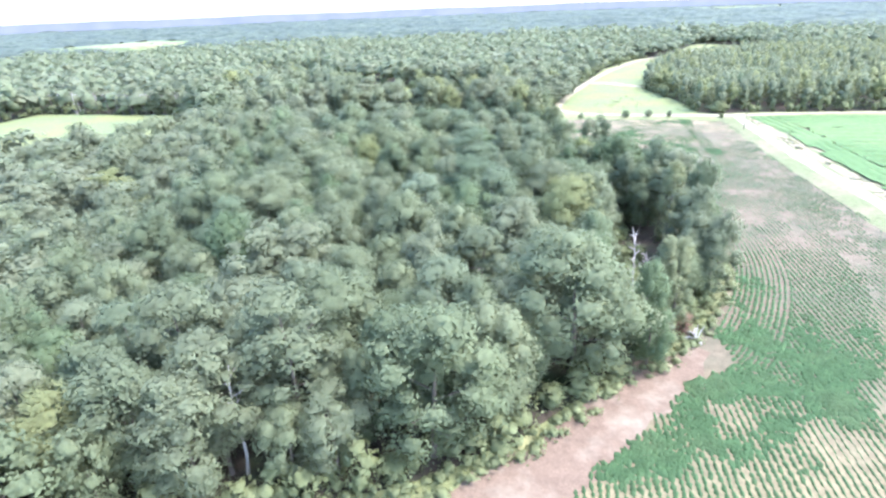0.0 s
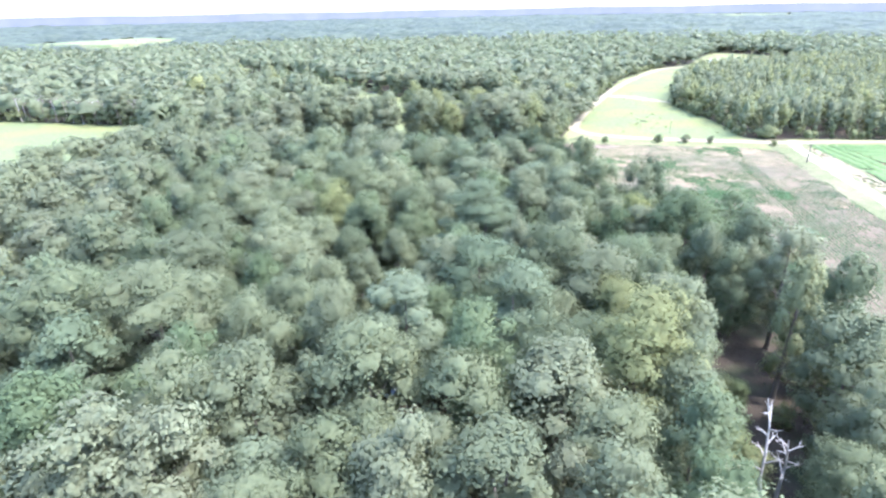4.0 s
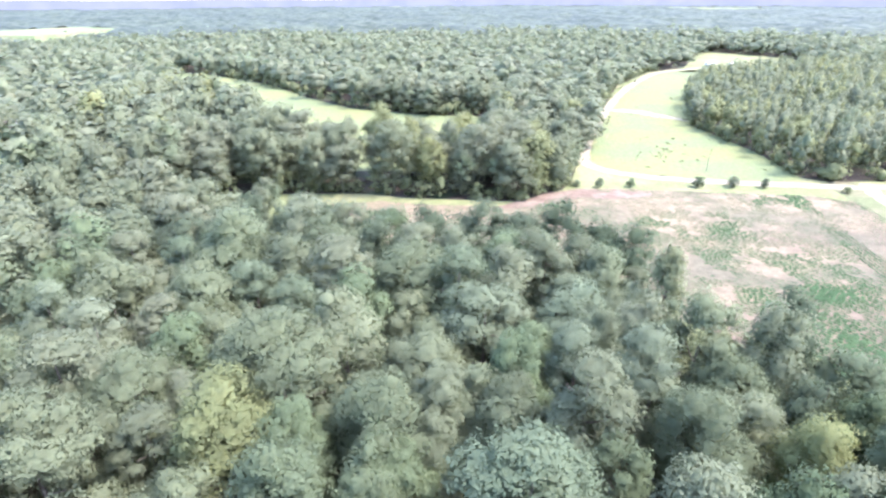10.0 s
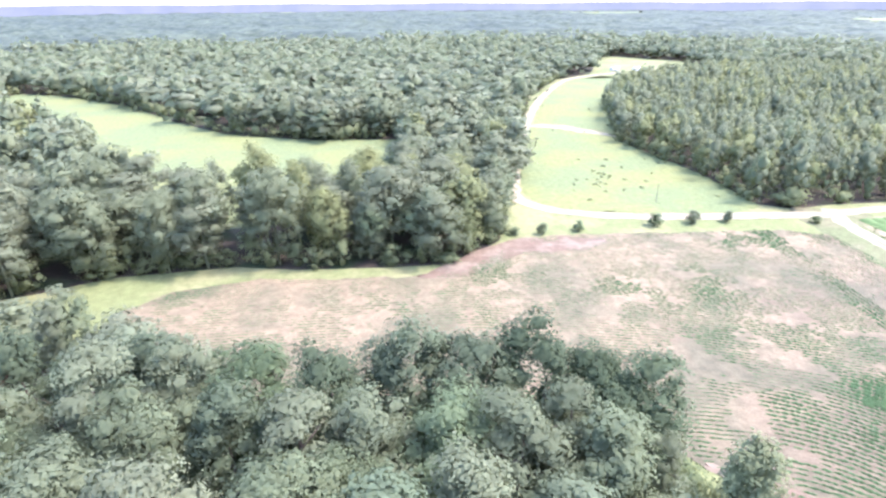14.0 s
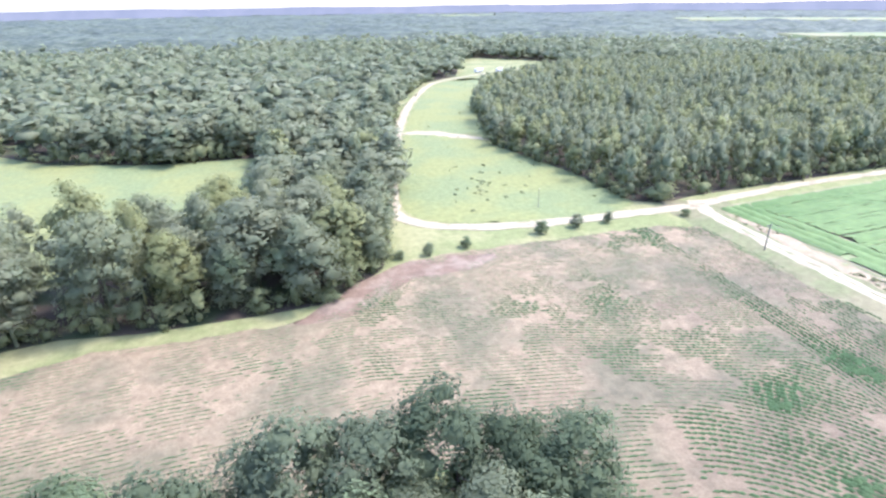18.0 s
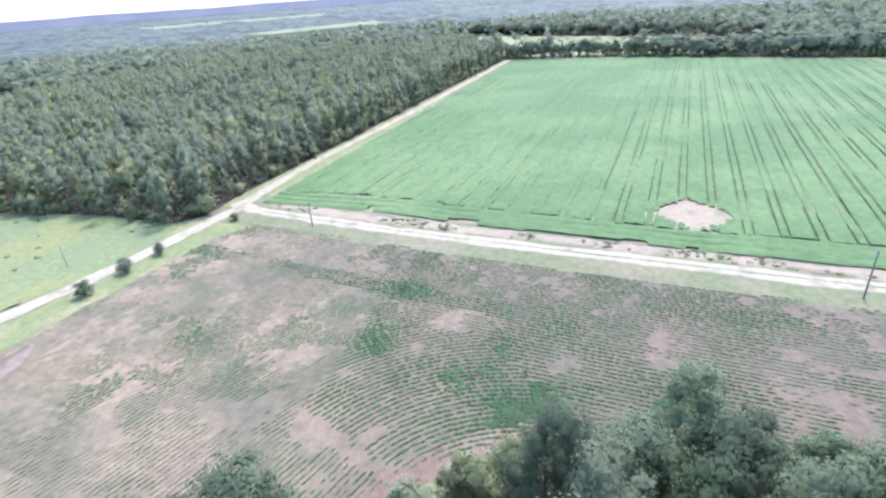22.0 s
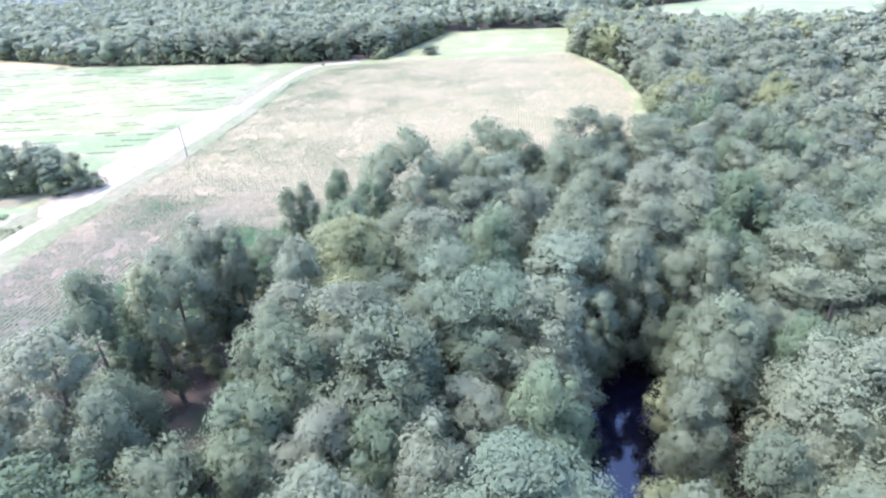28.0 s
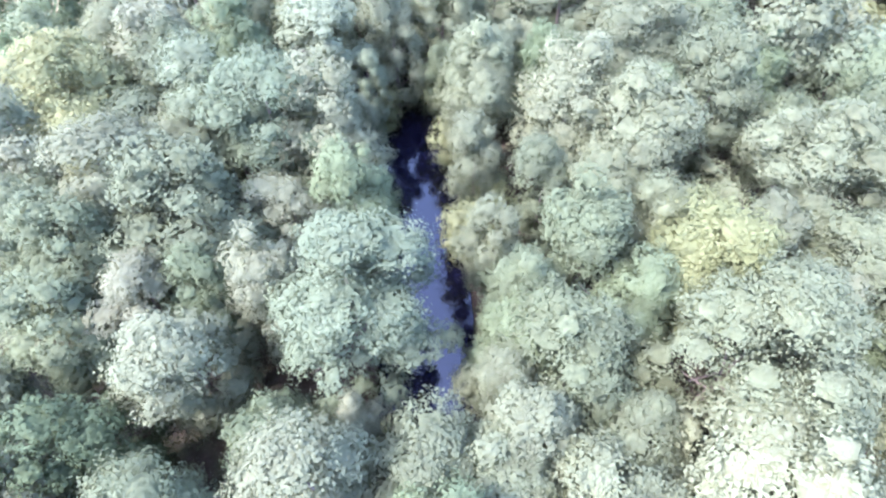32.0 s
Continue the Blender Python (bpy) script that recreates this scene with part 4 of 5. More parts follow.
def edge_growth():
    """Shrubs and low trees that close the woods' edges."""
    rng, rows = np.random.default_rng(5), []
    for poly, closed in ((FIELD, True), (GLADE, True), (GLADE_WEST, True)):
        line = poly + poly[:1]
        for (x0, y0), (x1, y1) in zip(line[:-1], line[1:]):
            length = math.hypot(x1 - x0, y1 - y0)
            for s in np.arange(0, length, 3.4):
                u = s / length
                x, y = x0 + (x1 - x0) * u, y0 + (y1 - y0) * u
                nx, ny = (y1 - y0) / length, -(x1 - x0) / length
                for side in (1, -1):
                    a, b = x + side * nx * rng.uniform(0.5, 3.0), y + side * ny * rng.uniform(0.5, 3.0)
                    rows.append((a, b, rng.uniform(2.5, 8.0), rng.uniform(1.5, 3.0)))
    rows = np.array(rows)
    keep = ~is_open(rows[:, 0], rows[:, 1]) & (rng.uniform(size=len(rows)) < 0.8) & (rows[:, 1] > -240) & (rows[:, 1] < 560)
    for line, wide in ((ROAD_NORTH, 4), (ROAD_SOUTH, 6), (PATH_EAST, 3.5)):
        keep &= off_line(rows[:, 0], rows[:, 1], line) > wide
    rows = rows[keep]
    close = off_line(rows[:, 0], rows[:, 1], [(0, 20), (4, 166)]) < 125
    for name, some, many, cards, size in (("undergrowth", rows[~close], 3, 16, 2.0), ("edge_undergrowth", rows[close], 7, 42, 0.95)):
        forest(name, some, np.full(len(some), "shrub"), many, cards, size, False, "leafy undergrowth along the wood's edge", 31)


def far_forest():
    x, y, rng = scatter(-900, 1000, -900, 1000, 11.2, 12)
    near = off_line(x, y, [(0, 20), (4, 166)])
    ang = np.degrees(np.arctan2(-(x - 3), y - 120))
    hidden = unseen(x, y)
    behind = (ang < -160) | (ang > 100)
    keep = ~is_open(x, y) & ~(inside(x, y, PINE_STAND) & (x < 500) & (y < 560)) & (near < np.where(behind, 760, 800)) & np.where(hidden, (near >= 70) & (near < 260), near >= 250)
    x, y = x[keep], y[keep]
    kinds, stand = pick_kinds(x, y, rng)
    kinds = np.where(kinds == "yellow", "gum", kinds)
    h = 13 + 5 * value_noise(x, y, 40, 5) + rng.uniform(-2.5, 2.5, len(x)) - np.where(stand, 2.0, 0)
    r = np.where(stand, rng.uniform(2.8, 3.8, len(x)), rng.uniform(5.1, 7.5, len(x)))
    # A close row of trees behind the far end of the bean field.
    row = np.array(smooth_line([(456, 246), (452, 164), (431, 84), (411, 6)], 3.6))
    x, y = np.r_[x, row[:, 0] + rng.uniform(-1.5, 2.5, len(row))], np.r_[y, row[:, 1]]
    kinds = np.r_[kinds, rng.choice(["gum", "oak"], len(row))]
    h, r = np.r_[h, rng.uniform(9, 14, len(row))], np.r_[r, rng.uniform(3.4, 5.0, len(row))]
    forest("far_forest", np.stack([x, y, h, r], -1), kinds, 2, 6, 2.7, False, "wide hazy forest in the distance", 22)


def canopy():
    """The farthest woods: one lumpy sheet of treetops out to the horizon, open over the far fields."""
    cx, cy = 3.0, 120.0
    radii = np.geomspace(240, 2600, 150)
    turns = np.radians(np.arange(0, 360.01, 0.5))
    r, a = np.meshgrid(radii, turns, indexing="ij")
    r = r * (1 + 0.006 * np.sin(a * 173.0 + r * 0.3))
    x, y = cx - r * np.sin(a), cy + r * np.cos(a)
    z = 9 + 8 * value_noise(x, y, 18, 1) + 5 * value_noise(x, y, 45, 2) + np.clip((r - 1500) / 400, 0, 5) * value_noise(x, y, 500, 4)
    yaw = np.degrees(a)
    yaw = np.where(yaw > 180, yaw - 360, yaw)
    detailed = np.where(unseen(x, y), 250, np.where((yaw < -160) | (yaw > 100), 640, 700))
    z -= 11 * np.clip(1 - (r - detailed) / 120, 0, 1)
    n, w = x.shape
    i = (np.arange(n - 1)[:, None] * w + np.arange(w - 1)).ravel()
    f = np.stack([i, i + w, i + w + 1, i + 1], -1)
    mx, my = x.ravel()[f].mean(1), y.ravel()[f].mean(1)
    gone = is_open(mx, my) | (np.hypot(mx - cx, my - cy) < detailed.ravel()[f].mean(1))
    tagged(new("distant_canopy", dress(np_mesh("distant_canopy", np.stack([x, y, z], -1).reshape(-1, 3), f[~gone]), CANOPY)), "distant forest canopy that fades to the horizon", "forest", kind="stuff")


middle_forest()
pine_stand()
edge_growth()
far_forest()
canopy()


# ---- crops ----
def bean_crop():
    """Dense beans in long strips with open wheel tracks between them, and a headland that follows the road."""
    rng = np.random.default_rng(3)
    pieces = []

    def strip(px, py, half, side_x, side_y, wheel):
        """One strip round a line of points; half: its half width at each point."""
        n, across = len(px), max(3, int(half / 0.7) * 2 + 1)
        k = np.linspace(-1, 1, across)
        x = px[:, None] + side_x[:, None] * k * half + rng.normal(size=(n, across)) * 0.12
        y = py[:, None] + side_y[:, None] * k * half + rng.normal(size=(n, across)) * 0.12
        z = 0.52 + 0.25 * (value_noise(x, y, 2.2, 8) - 0.4) + 0.1 * rng.normal(size=(n, across))
        low = np.where(value_noise(px, py, 14, 5) > 0.64, 0.16, 0.42) + 0.05 * rng.normal(size=n)
        z[:, 0] = z[:, -1] = low
        i = (np.arange(n - 1)[:, None] * across + np.arange(across - 1)).ravel()
        f = np.stack([i, i + across, i + across + 1, i + 1], -1)
        mx, my = x.ravel()[f].mean(1), y.ravel()[f].mean(1)
        ok = inside(mx, my, BEAN_FIELD)
        ok &= ((mx - 138.5) / 8.0) ** 2 + ((my - 146.5) / 8.4) ** 2 > 0.95 + 1.9 * (value_noise(mx, my, 4.5, 2) - 0.5)
        thin = value_noise(mx, my, 7, 6) + 0.6 * value_noise(mx, my, 2.5, 4)
        edge = off_line(mx, my, BEAN_FIELD[5:] + BEAN_FIELD[:1])
        ok &= (thin > 0.62 - edge * 0.12) | (edge > 5)
        far = off_line(mx, my, BEAN_FIELD[1:5])
        ok &= (thin > 0.7 - far * 0.035) | (far > 20)
        ok &= off_line(mx, my, [(188, 46), (206, 43), (232, 36), (262, 29)]) > 5.0 + 7.0 * (value_noise(mx, my, 5, 9) - 0.4)
        if ok.any():
            pieces.append((np.stack([x, y, z], -1).reshape(-1, 3), f[ok]))

    edge = np.array(smooth_line(BEAN_FIELD[7:] + [(132, 262)], 2.5))
    ahead = np.gradient(edge, axis=0)
    side = np.stack([ahead[:, 1], -ahead[:, 0]], -1) / np.linalg.norm(ahead, axis=1)[:, None]
    for at in (1.5, 5.0, 8.5):
        strip(edge[:, 0] + side[:, 0] * at, edge[:, 1] + side[:, 1] * at, 1.85, side[:, 0], side[:, 1], True)
    a = radians(-6.3)
    u = np.arange(112, 450, 1.7)
    v, k, ruts = 22.0, 0, []
    while v < 300:
        wide = (4.9, 1.75)[k % 2]
        gap = 0.21 if v < 166 else 0.1
        px, py = u * math.cos(a), (v + wide / 2) + (u - 130) * math.sin(a)
        near = np.interp(py, edge[:, 1], edge[:, 0]) + 9.6
        keep = px > near
        if keep.sum() > 2:
            n = keep.sum()
            strip(px[keep], py[keep], wide / 2, np.full(n, -math.sin(a)), np.full(n, math.cos(a)), True)
        if v < 166:
            # The rut beside this strip, its shade painted dark: broken here and there, and fading out towards the far
            # end.
            rx, ry = px, py + wide / 2 + gap / 2
            rut = inside(rx, ry, BEAN_FIELD) & (rx > np.interp(ry, edge[:, 1], edge[:, 0]) + 9.0) & (value_noise(rx, ry * 3, 26, 12) > np.interp(rx, [125, 260, 430], [0.26, 0.5, 0.7]))
            rut &= ((rx - 138.5) / 8.0) ** 2 + ((ry - 146.5) / 8.4) ** 2 > 1.6
            ruts.append((rx, ry, rut, gap))
        v, k = v + wide + gap, k + 1
    # Thin strips laid over the gaps carry that shade as a dark colour.
    shade_strips = []
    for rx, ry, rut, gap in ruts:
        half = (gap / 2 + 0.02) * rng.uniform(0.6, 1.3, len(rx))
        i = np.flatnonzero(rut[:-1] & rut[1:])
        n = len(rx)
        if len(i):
            shade_strips.append((np.concatenate([np.c_[rx, ry - half, np.full(n, 0.72)], np.c_[rx, ry, np.full(n, 0.66)], np.c_[rx, ry + half, np.full(n, 0.72)]]), np.concatenate([np.stack([i, i + 1, i + 1 + n, i + n], -1), np.stack([i + n, i + 1 + n, i + 1 + 2 * n, i + 2 * n], -1)])))
    tagged(new("wheel_tracks", dress(np_mesh("wheel_tracks", *joined(shade_strips)), TRACK_SHADE)), "narrow wheel tracks in pairs through the beans, their shade painted dark", "wheel track", kind="stuff")
    tagged(new("bean_crop", dress(np_mesh("bean_crop", *joined(pieces)), CROP)), "dense green bean crop with dark wheel tracks", "crop", kind="stuff")


bean_crop()


# Where the crop stands thick or fails: x, y, half width, and how much.
PATCHES = [
    (59, 202, 4.5, 0.45), (75.5, 201, 5.5, 0.45), (67, 191, 5.0, 0.45), (66.5, 183, 5.0, 0.45), (63, 175, 6.0, 0.45), (77, 181, 3.2, 0.4), (52, 241, 4.5, 0.35), (67, 235, 4.0, 0.25),
    (27, 251, 4.5, 0.35), (91, 201, 4.5, 0.3), (73, 202, 4.0, 0.3), (21, 56, 6.0, 0.95), (49, 80, 8.0, 0.4), (40, 68, 6.0, 0.3), (52, 97, 7.0, 0.4), (31, 58, 4.5, 0.4), (44, 66, 15.0, 0.55), (56, 80, 12.0, 0.4), (36, 62, 3.5, -0.8), (46, 57, 4.0, -0.7), (58, 66, 4.0, -0.6),
    (38, 229, 7.0, -0.35), (53, 190, 5.0, -0.2), (60, 262, 6.0, -0.3), (-34, 259, 6.0, 0.3), (70, 150, 9.0, 0.3), (84, 170, 7.0, 0.25),
]


def crop_rows():
    """Thin rows of seedlings: round the wood's tip in curves, along the road in straight lines."""
    rng = np.random.default_rng(9)
    cx, cy, gap = 40.0, 175.0, 0.93
    xs, ys, ways = [], [], []

    def add(x, y, way):
        xs.append(x), ys.append(y), ways.append(np.full(len(x), way) if np.isscalar(way) else way)

    east = radians(-7.5)

    def beside(x, y):
        """How far a place lies towards the road from the heart of the wood's tip."""
        return (x - cx) * math.cos(east) + (y - cy) * math.sin(east)

    # Along the road, straight; east of a slanting line in the north, and all over the south.
    for r in np.arange(-100, 78, gap):
        s = np.r_[np.arange(-95, 130, 0.8), np.arange(130, 330, 1.8)]
        x, y = cx + r * math.cos(east) + s * math.sin(east), cy + r * math.sin(east) - s * math.cos(east)
        mine = np.where(y > 190, beside(x, y) > 40 + 0.18 * (y - 190), np.where(y > 165, beside(x, y) > 22 + 0.72 * (y - 165), y < 165))
        add(x[mine], y[mine], east - math.pi / 2)
    # Round the wood's tip, in curves.
    for r in np.arange(8.0, 62.0, gap):
        a = np.arange(east, radians(64), 0.8 / r)
        x, y = cx + r * np.cos(a), cy - 4 + 1.06 * r * np.sin(a)
        mine = (y > 165) & (beside(x, y) <= np.where(y > 190, 40 + 0.18 * (y - 190), 22 + 0.72 * (y - 165))) & (x - cx > 0.42 * (y - cy)) & (y < 206)
        add(x[mine], y[mine], (a + math.pi / 2)[mine])
    # In the north-west, along the wood's northern edge and then bending towards the road.
    u = np.arange(-70, 110, 0.8)
    bend = np.interp(u, [-70, -10, 20, 50, 110], [8.0, 4.5, 1.0, -9.5, -40.0])
    slope = np.gradient(bend, u)
    for r in np.arange(196, 300, gap):
        y = r + bend
        mine = (beside(u, y) <= 40 + 0.18 * (y - 190)) & ((y >= 206) | (u - cx <= 0.42 * (y - cy)))
        add(u[mine], y[mine], np.arctan(slope)[mine])
    x, y, way = np.concatenate(xs), np.concatenate(ys), np.concatenate(ways)
    # Where the wood's edge bends, the first rows follow it.
    hook = np.array(smooth_line([(32, 72.5), (40, 79.5), (48, 90.5), (55.5, 104.5), (59.6, 118), (61.2, 131)], 0.8))
    ahead = np.gradient(hook, axis=0)
    ahead /= np.linalg.norm(ahead, axis=1)[:, None]
    keep = (off_line(x, y, [tuple(q) for q in hook[::6]]) > 9.5) | ((x - 32) * 0.79 + (y - 72.5) * 0.61 < 0)
    x, y, way = x[keep], y[keep], way[keep]
    for k in range(11):
        x = np.r_[x, hook[:, 0] + ahead[:, 1] * gap * k]
        y = np.r_[y, hook[:, 1] - ahead[:, 0] * gap * k]
        way = np.r_[way, np.arctan2(ahead[:, 1], ahead[:, 0])]
    keep = inside(x, y, ROW_FIELD) & (off_line(x, y, DIRT_LINE) > 2.4 + 3.2 * value_noise(x, y, 3.0, 19) + np.clip((x - 30) * -0.02, 0, 1))
    x, y, way = x[keep], y[keep], way[keep]
    near = off_line(x, y, WOOD_EDGE)
    dense = 0.55 * value_noise(x, y, 16, 1) + 0.45 * value_noise(x, y, 5, 2) + np.where((y < 115) & (near < 26) & (y > 25) & (x > 5), 0.34, 0) + np.where((near < 14) & (y > 150) & (x > 40), 0.22, 0) + np.where((np.abs(beside(x, y) - 46 - 0.05 * (y - 190)) < 2.5) & (y > 180), 0.34, 0)
    dense -= np.where((way > -0.9) & (way < 0.4), 0.16, 0)
    dense -= np.where(y < 20, 0.08, 0) + np.where(y > 205, 0.14, 0)
    for a, b, r, more in PATCHES:
        dense += more * np.exp(-(((x - a) ** 2 + (y - b) ** 2) / r**2) ** 2)
    keep = 0.25 * rng.uniform(size=len(x)) + 0.75 * value_noise(x, y, 3.2, 7) < np.clip((dense - 0.15) * 1.9, np.where((way > -0.9) & (way < 0.4), 0.6, np.where(y < 100, 0.72, np.where(y < 214, 0.62, 0.5))), 0.99)
    x, y, way, dense = x[keep], y[keep], way[keep], dense[keep]
    # Where it stands thick, plants fill the space between the rows.
    thick = np.flatnonzero((dense > 1.0) & (y > 20) & (value_noise(x, y, 4.5, 11) > 0.42))
    for k in (-0.33, 0.33):
        some = thick[rng.uniform(size=len(thick)) < np.clip((dense[thick] - 0.8) * 1.3, 0, 0.8)]
        x = np.r_[x, x[some] - k * gap * np.sin(way[some])]
        y = np.r_[y, y[some] + k * gap * np.cos(way[some])]
        way, dense = np.r_[way, way[some] + rng.uniform(-0.8, 0.8, len(some))], np.r_[dense, dense[some]]
    n = len(x)
    step = np.where(y > 20, 0.72, 1.4) * rng.uniform(0.75, 1.25, n)
    wide = (0.03 + 0.3 * np.clip(dense, 0.12, 1.4)) * rng.uniform(0.8, 1.25, n)
    tall = (0.03 + 0.36 * np.clip(dense, 0.12, 1.3)) * rng.uniform(0.8, 1.25, n)
    c, s = np.cos(way), np.sin(way)
    along, across = rng.uniform(-0.35, 0.35, n), rng.normal(size=n) * 0.05
    x, y = x + along * c - across * s, y + along * s + across * c
    v = np.zeros((n, 5, 3))
    for k, (a, b) in enumerate(((1, 0.25), (-0.2, 1), (-1, -0.2), (0.25, -1))):
        v[:, k, 0] = x + a * step * c - b * wide * s
        v[:, k, 1] = y + a * step * s + b * wide * c
        v[:, k, 2] = 0.1 + 0.05 * rng.uniform(size=n)
    v[:, 4] = np.stack([x, y, 0.1 + tall], -1)
    f = np.array([(0, 1, 4), (1, 2, 4), (2, 3, 4), (3, 0, 4)])
    f = (f[None] + (np.arange(n) * 5)[:, None, None]).reshape(-1, 3)
    tagged(new("crop_rows", dress(np_mesh("crop_rows", v.reshape(-1, 3), f), SEEDLING)), "thin patchy rows of young green crop plants", "crop", kind="stuff")


crop_rows()


def weeds():
    """Tufts of weeds in the meadow, on the margins and on the road bank."""
    rng = np.random.default_rng(15)
    rows = []
    for poly, many, big in ((MEADOW_EDGE, 60, 0.35),):
        p = np.array(poly)
        for x, y in rng.uniform(p.min(0), p.max(0), (many * 2, 2)):
            if inside(np.array([x]), np.array([y]), poly)[0]:
                rows.append((x, y, rng.uniform(0.3, 0.9), rng.uniform(0.4, 1.2) * big * 1.6))
    for x, y in rng.normal(size=(30, 2)) * (8, 12) + (81, 308):
        if inside(np.array([x]), np.array([y]), MEADOW_EDGE)[0]:
            rows.append((x, y, rng.uniform(0.2, 0.5), rng.uniform(0.3, 0.9)))
    line = sorted((q[1], q[0]) for q in ROAD_SOUTH[1:8])
    for y in rng.uniform(48, 256, 420):
        x = np.interp(y, [q[0] for q in line], [q[1] for q in line]) + rng.uniform(3.2, 7.4)
        if value_noise(x, y, 9, 4) > 0.5:
            rows.append((x, y, rng.uniform(0.15, 0.55), rng.uniform(0.2, 0.75)))
    for (x0, y0), (x1, y1) in zip(WOOD_EDGE[7:-1], WOOD_EDGE[8:]):
        length = math.hypot(x1 - x0, y1 - y0)
        for s in np.arange(0, length, 0.8):
            d = rng.uniform(0.0, 3.6)
            rows.append((x0 + (x1 - x0) * s / length + (y1 - y0) / length * d, y0 + (y1 - y0) * s / length - (x1 - x0) / length * d, rng.uniform(0.5, 1.6), rng.uniform(0.5, 1.2)))
    rows = np.array(rows)
    forest("weeds", rows, np.full(len(rows), "shrub"), 3, 12, 2.6, False, "weeds and rough grass tufts on the margins", 41)


weeds()

def stubble_rows():
    """Broken rows of dark weeds in the pale field beyond the hedge, and bare pale streaks between them."""
    rng = np.random.default_rng(51)
    block = [(108, 20), (190, 8), (270, -8), (330, -24), (312, -110), (300, -180), (212, -148), (118, -140), (92, -100), (98, -10)]
    for name, material, many, label in (("weed_rows", SEEDLING, 460, "broken rows of dark weeds in a pale field"), ("bare_streaks", BANK, 300, "bare pale streaks between the field's rows")):
        x0, y0 = rng.uniform(90, 320, many), np.round(rng.uniform(-170, 15, many) / 3.1) * 3.1
        length = rng.uniform(3, 14, many) * (1.0 if name == "weed_rows" else 2.0)
        fits = inside(x0, y0, block) & inside(x0 - length, y0 - 0.09 * length, block) & (value_noise(x0, y0, 38, 6) > (0.34 if name == "weed_rows" else 0.45))
        pieces = []
        for x, y, long in zip(x0[fits], y0[fits], length[fits]):
            u = np.arange(0, long, 1.3)
            n, tall = len(u), 0.2 if name == "weed_rows" else 0.03
            wide = (0.09 if name == "weed_rows" else 0.8) * rng.uniform(0.4, 1.3, n)
            px, py = x - u, y - 0.09 * u + 0.12 * rng.normal(size=n)
            v = np.concatenate([np.c_[px, py - wide, np.full(n, 0.14)], np.c_[px, py, 0.15 + tall * rng.uniform(0.6, 1.2, n)], np.c_[px, py + wide, np.full(n, 0.14)]])
            i = np.arange(n - 1)
            pieces.append((v, np.concatenate([np.stack([i, i + n, i + 1 + n, i + 1], -1), np.stack([i + n, i + 2 * n, i + 1 + 2 * n, i + 1 + n], -1)])))
        tagged(new(name, dress(np_mesh(name, *joined(pieces)), material)), label, "crop", kind="stuff")


stubble_rows()

# ---- the hedge between the fields ----
HEDGE = [(103, 33), (134, 34), (190, 24), (270, 10), (330, 0), (402, -10)]


def plant_hedge():
    rng = np.random.default_rng(17)
    rows = []
    for n, (x, y) in enumerate(smooth_line(HEDGE, 5.4)):
        kind = ("gum", "gum", "slender", "slender", "pine")[int(rng.integers(0, 5))]
        h = rng.uniform(9.5, 15.5) * (0.72 if 262 < x < 290 else 1.0)
        plant_tree(kind, x + rng.uniform(-1, 1), y + rng.uniform(-1.6, 1.6), h, rng.uniform(3.8, 5.2) if kind != "slender" else 2.8, n, rng.uniform(0, 6), "hedge trees between the fields", label="dark green hedge tree between two fields")
        for _ in range(4):
            rows.append((x + rng.uniform(-3.5, 3.5), y + rng.uniform(-4, 4), rng.uniform(2.5, 6.0), rng.uniform(1.6, 2.8)))
    rows = np.array(rows)
    forest("hedge_undergrowth", rows, np.full(len(rows), "shrub"), 5, 26, 1.5, False, "dense leafy growth at the foot of the hedge", 43)


plant_hedge()

# ---- single bushes and creek-side shrubs ----
for n, (x, y, h, r) in enumerate(((46.0, 270.0, 3.2, 1.3), (56, 270.2, 2.9, 1.4), (77, 269.6, 3.7, 1.9), (87.5, 269.2, 3.8, 1.9), (97, 268, 3.3, 1.4), (39, 271, 2.2, 1.3))):
    plant_tree("gum", x, y, h, r, n, 1.3 * n, "young trees by the road bend", 0.1, "small dark young tree on the grass by the road")
plant_tree("shrub", 119, 262.5, 2.2, 1.4, 0, 0.4, "", 0.1, "low dry bush at the road fork")
plant_tree("gum", 14, -158, 5.0, 5.0, 1, 0.7, "", 0.1, "broad pale bush beside the field ditch")
plant_tree("shrub", 71, -134, 1.6, 1.2, 1, 0.2, "", 0.1, "small dark bush at the field corner")
for n, (x, y, h, r) in enumerate(((-7, 122, 7.0, 2.6), (-19, 129.5, 8, 2.8), (-15.5, 138, 7.5, 2.6), (-10.5, 145, 7.0, 2.3), (-8, 151, 6.5, 2.3), (-6, 157, 6.5, 2.6), (-19.5, 119, 8, 3.0), (-24, 108, 7, 2.8), (0, 133, 6.5, 2.2), (5.5, 150, 6.5, 2.2), (-15, 108, 7, 2.6))):
    plant_tree("shrub", x, y, h, r, n, 0.9 * n, "shrubs on the creek bank", -0.5, "pale green shrub that leans over the creek")


